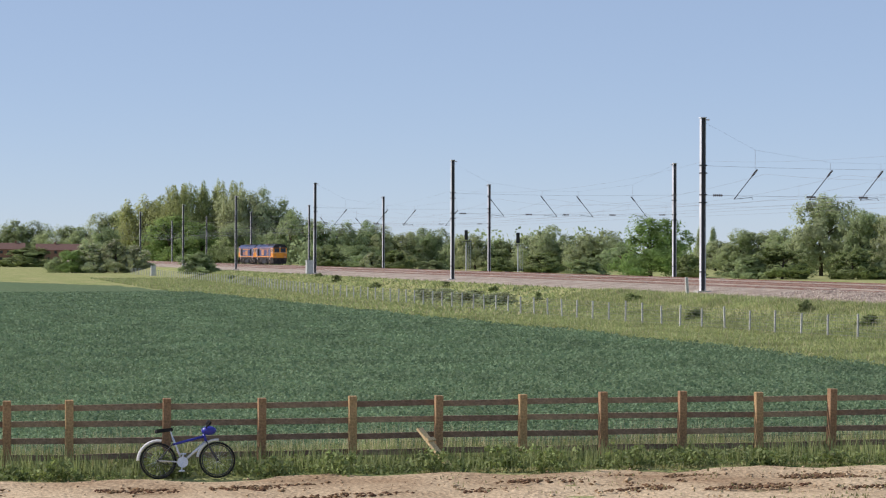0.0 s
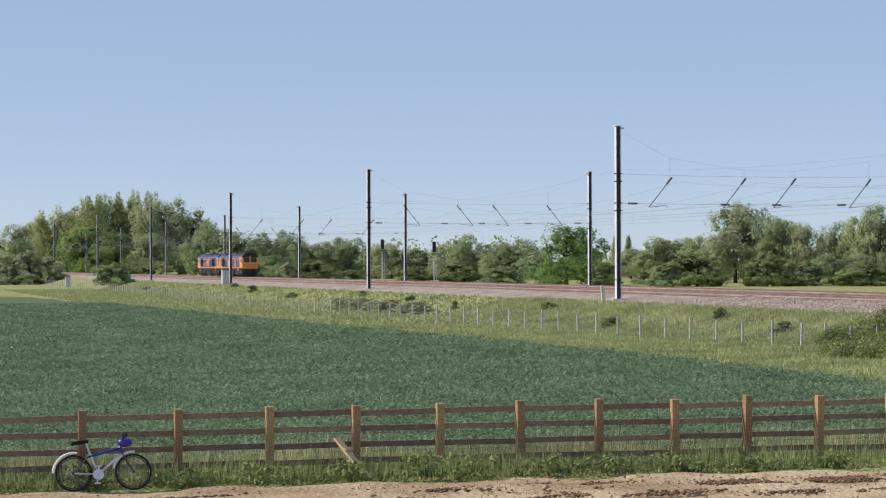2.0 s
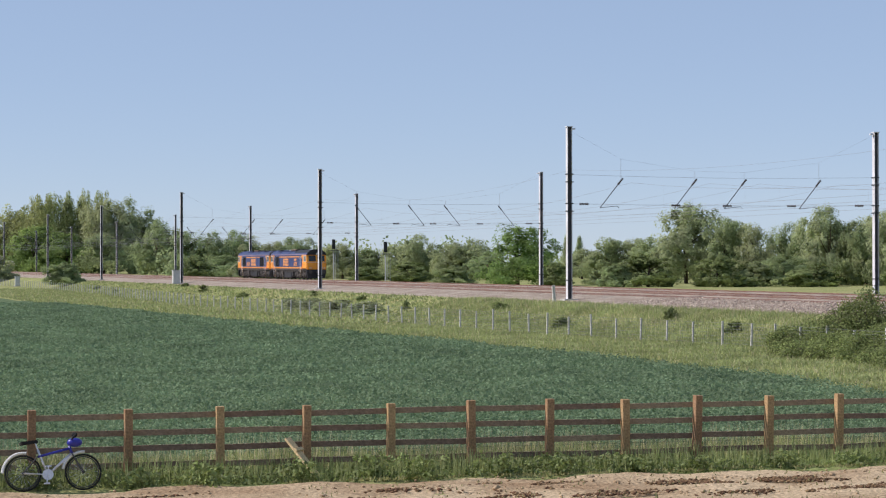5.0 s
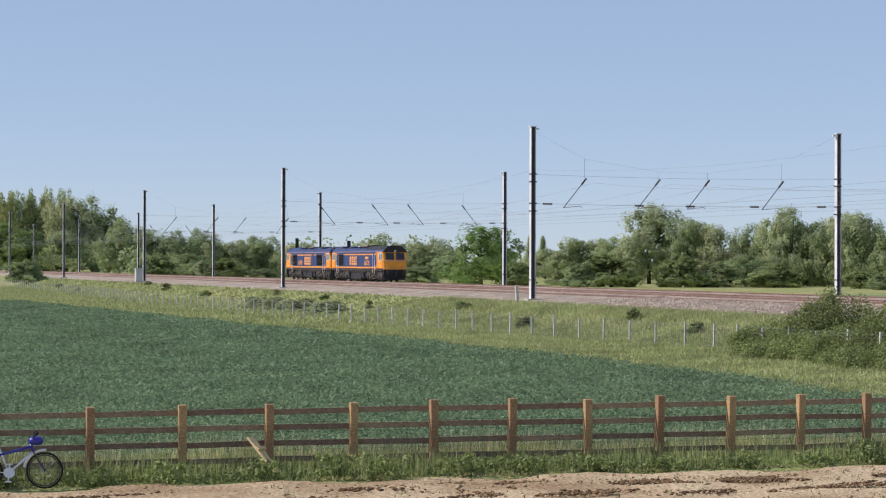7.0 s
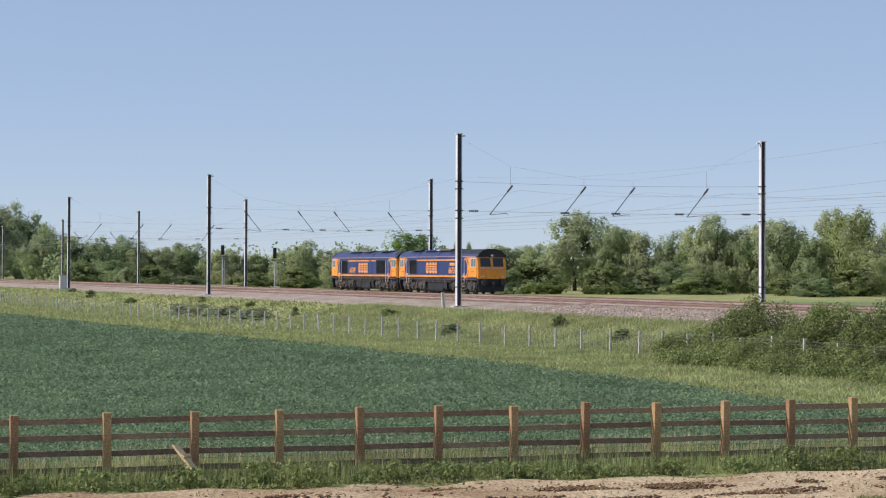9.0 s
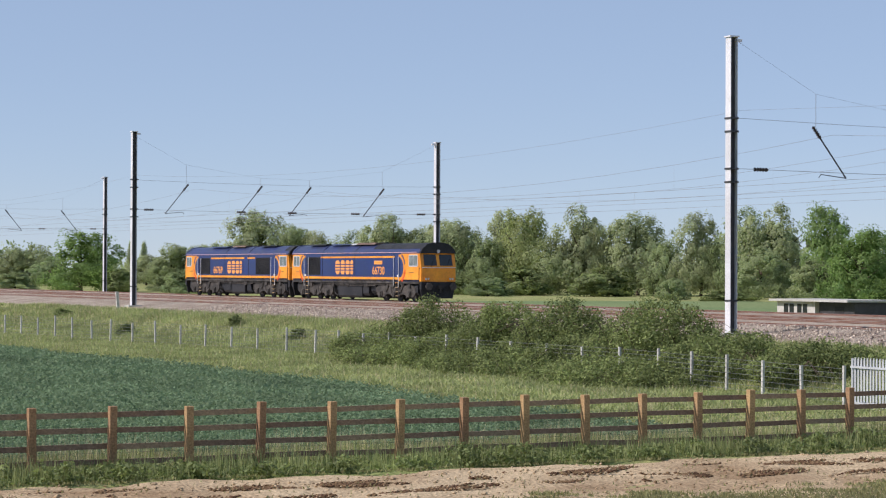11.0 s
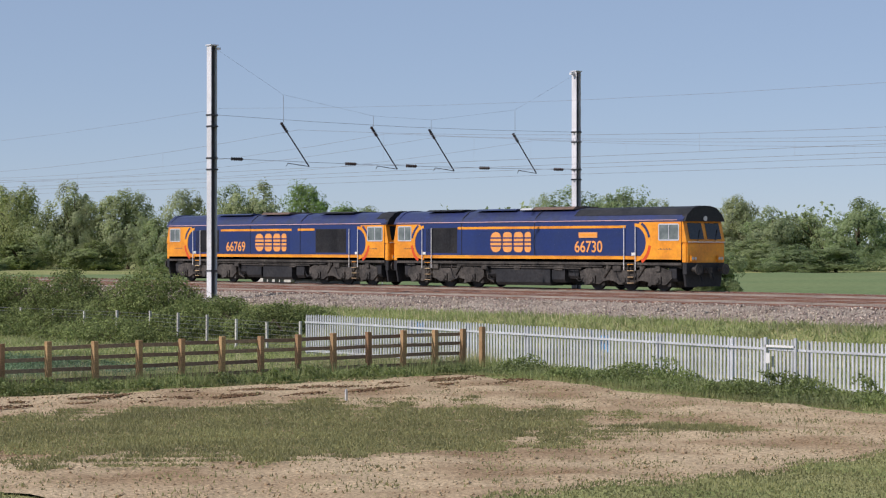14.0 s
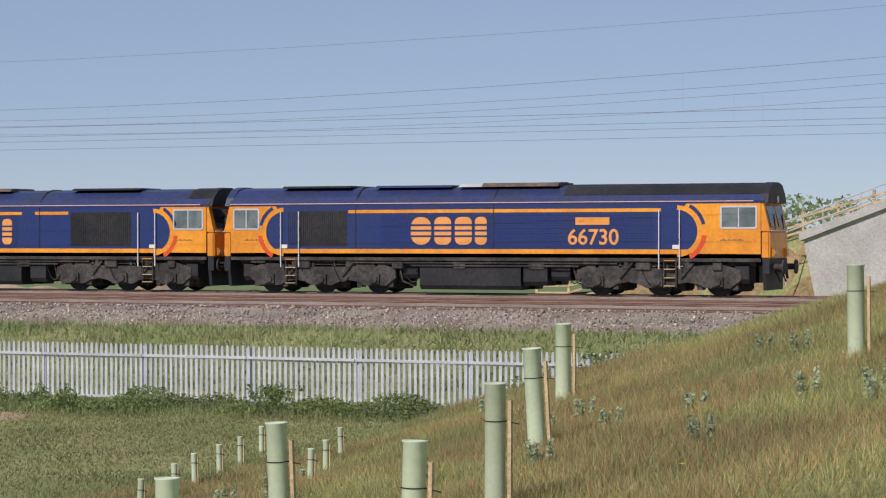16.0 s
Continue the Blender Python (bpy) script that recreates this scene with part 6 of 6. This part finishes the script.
# ---- lineside things ----
def signal(x, y, h):
    t = thing("railway_signal", "black colour-light railway signal with a ladder", "signal", pose(x, y, gz(x, y)), "railway signals")
    bm = bmesh.new()
    tube(bm, (0, 0, -0.2), (0, 0, h - 1.5), 0.09, n=8)
    part("signal_post", bm, M_GREY, t)
    bm = bmesh.new()
    box(bm, -0.12, 0.12, -0.22, 0.22, h - 1.35, h)
    part("signal_head", bm, M_BLACK, t, bevel=0.03)
    bm = bmesh.new()
    for s in (0.25, 0.6):
        tube(bm, (0.15, s, 0), (0.15, s, h - 1.4), 0.025, n=5)
    for k in range(int((h - 1.5) / 0.3)):
        tube(bm, (0.15, 0.25, 0.3 + k * 0.3), (0.15, 0.6, 0.3 + k * 0.3), 0.015, n=4)
    part("ladder", bm, M_GREY, t)
    bm = bmesh.new()
    box(bm, -0.4, 0.4, -0.5, 0.7, h - 1.62, h - 1.54)
    part("platform", bm, M_DARKSTEEL, t)


signal(-301.8, 72.66, 6.2)
signal(-275.4, 73.2, 5.6)


def cabinet(x, y, w, h):
    t = thing("equipment_cabinet", "pale grey lineside equipment cabinet", "cabinet", pose(x, y, gz(x, y)), "lineside cabinets")
    bm = bmesh.new()
    box(bm, -0.5, 0.5, -w / 2, w / 2, 0.1, h)
    part("housing", bm, M_GREY, t, bevel=0.03)
    bm = bmesh.new()
    box(bm, -0.56, 0.56, -w / 2 - 0.06, w / 2 + 0.06, h, h + 0.06)
    part("lid", bm, M_GREY, t)
    bm = bmesh.new()
    box(bm, -0.6, 0.6, -w / 2 - 0.1, w / 2 + 0.1, -0.3, 0.12)
    part("plinth", bm, M_CONC, t)
    bm = bmesh.new()
    box(bm, 0.5, 0.52, -w / 2 + 0.06, w / 2 - 0.06, 0.2, h - 0.1)
    part("cabinet_door", bm, M_GREY, t)


cabinet(-269.3, 44.9, 0.85, 1.7)
cabinet(-358.5, 39.9, 0.9, 1.4)
cabinet(-374.0, 35.6, 0.8, 1.6)


def marker_post(x, y, h, tilt):
    t = thing("marker_post", "short pale concrete marker post by the track", "post", pose(x, y, gz(x, y), tilt, 3, 0))
    bm = bmesh.new()
    box(bm, -0.09, 0.09, -0.09, 0.09, -0.3, h)
    part("post", bm, M_WPOST, t, bevel=0.02)
    bm = bmesh.new()
    box(bm, -0.12, 0.12, -0.12, 0.12, -0.3, 0.08)
    part("footing", bm, M_CONC, t)


marker_post(-132.4, 46.3, 1.1, 5)


def yellow_sign():
    t = thing("trackside_sign", "small yellow trackside sign board", "sign", pose(-88.5, 74.3, gz(-88.5, 74.3), 0, 0, -39))
    bm = bmesh.new()
    box(bm, -0.02, 0.02, -0.02, 0.02, -0.2, 1.15)
    part("sign_post", bm, M_GREY, t)
    bm = bmesh.new()
    box(bm, 0.02, 0.04, -0.2, 0.2, 0.75, 1.2)
    part("sign_board", bm, M_YSIGN, t)


yellow_sign()


def hut():
    t = thing("flat_roofed_hut", "low pale concrete hut with a flat roof beyond the tracks", "hut", pose(-119.0, 92.0, gz(-119, 92)) @ Matrix.Diagonal((0.78, 0.85, 0.85, 1)))
    bm = bmesh.new()
    box(bm, -5.0, 0.4, -2.0, 2.2, -0.4, 1.45)
    part("front_wall", bm, M_CONC, t)
    bm = bmesh.new()
    box(bm, 0.4, 5.2, -1.6, 2.2, -0.4, 1.4)
    part("rear_wall", bm, M_DARKSTEEL, t)
    bm = bmesh.new()
    box(bm, -5.5, 5.5, -2.5, 2.6, 1.45, 1.62)
    part("roof", bm, M_CONC, t)
    for x0 in (-4.0, -3.2, -2.1, -1.3):
        bm = bmesh.new()
        box(bm, x0, x0 + 0.6, -2.03, -1.98, 0.55, 1.25)
        part("window", bm, M_GLASS, t)
    bm = bmesh.new()
    box(bm, 2.6, 3.8, -1.63, -1.58, -0.3, 1.1)
    part("doorway", bm, M_BLACK, t)


hut()


def house(x, y, w, d, h):
    t = thing("brick_house", "distant orange brick house with a tiled roof", "house", pose(x, y, 0), "distant houses")
    bm = bmesh.new()
    box(bm, -d / 2, d / 2, -w / 2, w / 2, -0.5, h)
    part("wall", bm, M_BRICK, t)
    bm = bmesh.new()
    prism(bm, [(-d / 2 - 0.4, h), (d / 2 + 0.4, h), (0, h + 2.6)], "y", -w / 2 - 0.3, w / 2 + 0.3)
    part("roof", bm, M_ROOFT, t)
    for k in range(int(w / 3)):
        for z in (0.9, 3.6):
            bm = bmesh.new()
            box(bm, d / 2, d / 2 + 0.04, -w / 2 + 0.9 + k * 3, -w / 2 + 2.1 + k * 3, z, z + 1.2)
            part("window", bm, M_GLASS, t)
    bm = bmesh.new()
    box(bm, -0.4, 0.4, w / 4 - 0.4, w / 4 + 0.4, h + 1.5, h + 3.4)
    part("chimney", bm, M_BRICK, t)


house(-925, 28, 14, 9, 5.4)
house(-905, 44, 10, 8, 5.0)
house(-960, 58, 12, 9, 5.2)


# ---- bridge approach beyond the tracks ----
def far_bridge():
    t = thing("road_bridge", "pale concrete parapet wall of a road bridge abutment", "bridge")
    bm = bmesh.new()
    prism(bm, [(-9.6, 0.4), (30, 0.4), (30, 18.8), (-10.2, 3.6), (-10.2, 3.3)], "y", 84.3, 84.8)
    part("wing_wall", bm, M_CONC, t)
    bm = bmesh.new()
    prism(bm, [(-10.4, 3.5), (30, 18.7), (30, 19.1), (-10.4, 3.85)], "y", 84.1, 85.0)
    part("coping", bm, M_CONC, t, "pale concrete coping")
    for zz in (0.5, 0.95):
        bm = bmesh.new()
        tube(bm, (-11.5, 85.6, 3.3 + zz), (30, 85.6, 18.9 + zz), 0.03, n=6)
        part("guard_rail", bm, M_GREY, t)
    for k in range(12):
        x = -11.3 + k * 1.6
        bm = bmesh.new()
        tube(bm, (x, 85.6, 1.5 + (x + 11.5) * 0.376), (x, 85.6, 4.3 + (x + 11.5) * 0.376), 0.03, n=6)
        part("guard_post", bm, M_GREY, t)


far_bridge()
patch("earth_slope", ((-21, 6, 85.6, 110), lambda x, y: x > -19 + wob(x, y, 0.3)), M_EARTH, "bare brown earth on the far bridge bank", "earth slope", 0.03, 0.8)


def slope_fence():
    t = thing("ramp_fence", "new pale timber post-and-rail fence climbing the far bank", "fence")
    pts = [(-23.5 + k * 1.55, 88.0) for k in range(16)]
    bm = bmesh.new()
    box(bm, -0.06, 0.06, -0.06, 0.06, -0.5, 1.2)
    first = None
    for x, y in pts:
        m = pose(x, y, gz(x, y))
        if first is None:
            first = part("fence_post", bm, M_PALEWOOD, t)
            first.matrix_basis = m
        else:
            share(first, "fence_post", t, m)
    for (x, y), (u, v) in zip(pts, pts[1:]):
        for z in (0.3, 0.62, 0.94):
            bm = bmesh.new()
            q = box(bm, x, u, y - 0.1, y - 0.06, z - 0.05, z + 0.05)
            for p in q:
                p.co.z += gz(p.co.x, y)
            part("fence_rail", bm, M_PALEWOOD, t)


slope_fence()


def earth_heap():
    t = thing("earth_heap", "long heap of pale excavated earth beyond the tracks", "earth heap", pose(-48.0, 80.0, 0.5))
    V, F = [], []
    n, m = 60, 10
    for i in range(n + 1):
        for j in range(m + 1):
            x, q = -12 + 26 * i / n, j / m
            h = (0.75 + 0.25 * math.sin(x * 0.9) + 0.15 * math.sin(x * 2.3)) * smooth01((x + 12) / 5) * math.sin(math.pi * q) ** 0.8
            V.append((x, -2.5 + 5 * q, 0.0 + 1.0 * float(h)))
    for i in range(n):
        for j in range(m):
            a = i * (m + 1) + j
            F.append((a, a + m + 1, a + m + 2, a + 1))
    raw("earth_mound", V, F, M_DIRT, parent=t)


earth_heap()


def tarp(x, z):
    t = thing("plastic_scrap", "torn blue plastic caught behind the palisade", "plastic scrap", pose(x, PY + 0.12, z) @ Matrix.Diagonal((0.9, 1, 1.1, 1)))
    bm = bmesh.new()
    g = 6
    v = [[bm.verts.new((0.08 * i - 0.2 + 0.02 * math.sin(j * 3), -0.03 * math.sin(i * 2 + j) - 0.02, 0.12 - 0.09 * j + 0.03 * math.sin(i * 1.7))) for j in range(g)] for i in range(g)]
    for i in range(g - 1):
        for j in range(g - 1):
            if (i + 2 * j) % 7 != 3:
                bm.faces.new((v[i][j], v[i + 1][j], v[i + 1][j + 1], v[i][j + 1]))
    part("sheet", bm, M_TARP, t)


tarp(-42.4, 1.1)
tarp(-34.0, 0.95)


def peg(x, y):
    t = thing("survey_peg", "thin grey marker stake in the rough ground", "stake", pose(x, y, gz(x, y), 3, 2, 0))
    bm = bmesh.new()
    box(bm, -0.025, 0.025, -0.025, 0.025, -0.2, 0.27)
    prism(bm, [(-0.025, 0.27), (0.025, 0.27), (0.0, 0.32)], "y", -0.025, 0.025)
    part("stake", bm, M_GREY, t)


peg(-31.2, 26.2)


# ---- movement ----
def motions():
    for loco, back in ((LEAD, 0.0), (TRAIL, -21.35)):
        rows = []
        for t, s in RUN:
            x = s + back
            slope = (line_y(x, 0.0) - line_y(x - 20.0, 0.0)) / 20.0
            rows.append((t, pose(x, line_y(x, TRACKS[3]), RAIL, 0, 0, math.degrees(math.atan(slope)))))
        walk(loco, rows)


RUN = [(0.0, -408.5), (2.0, -356.5), (4.0, -305.3), (7.0, -229.3), (8.0, -204.2), (9.5, -166.8), (11.0, -129.7), (12.5, -92.9), (13.5, -69.2), (14.5, -45.2), (15.0, -33.6), (15.5, -20.7), (16.0, -7.5)]
motions()
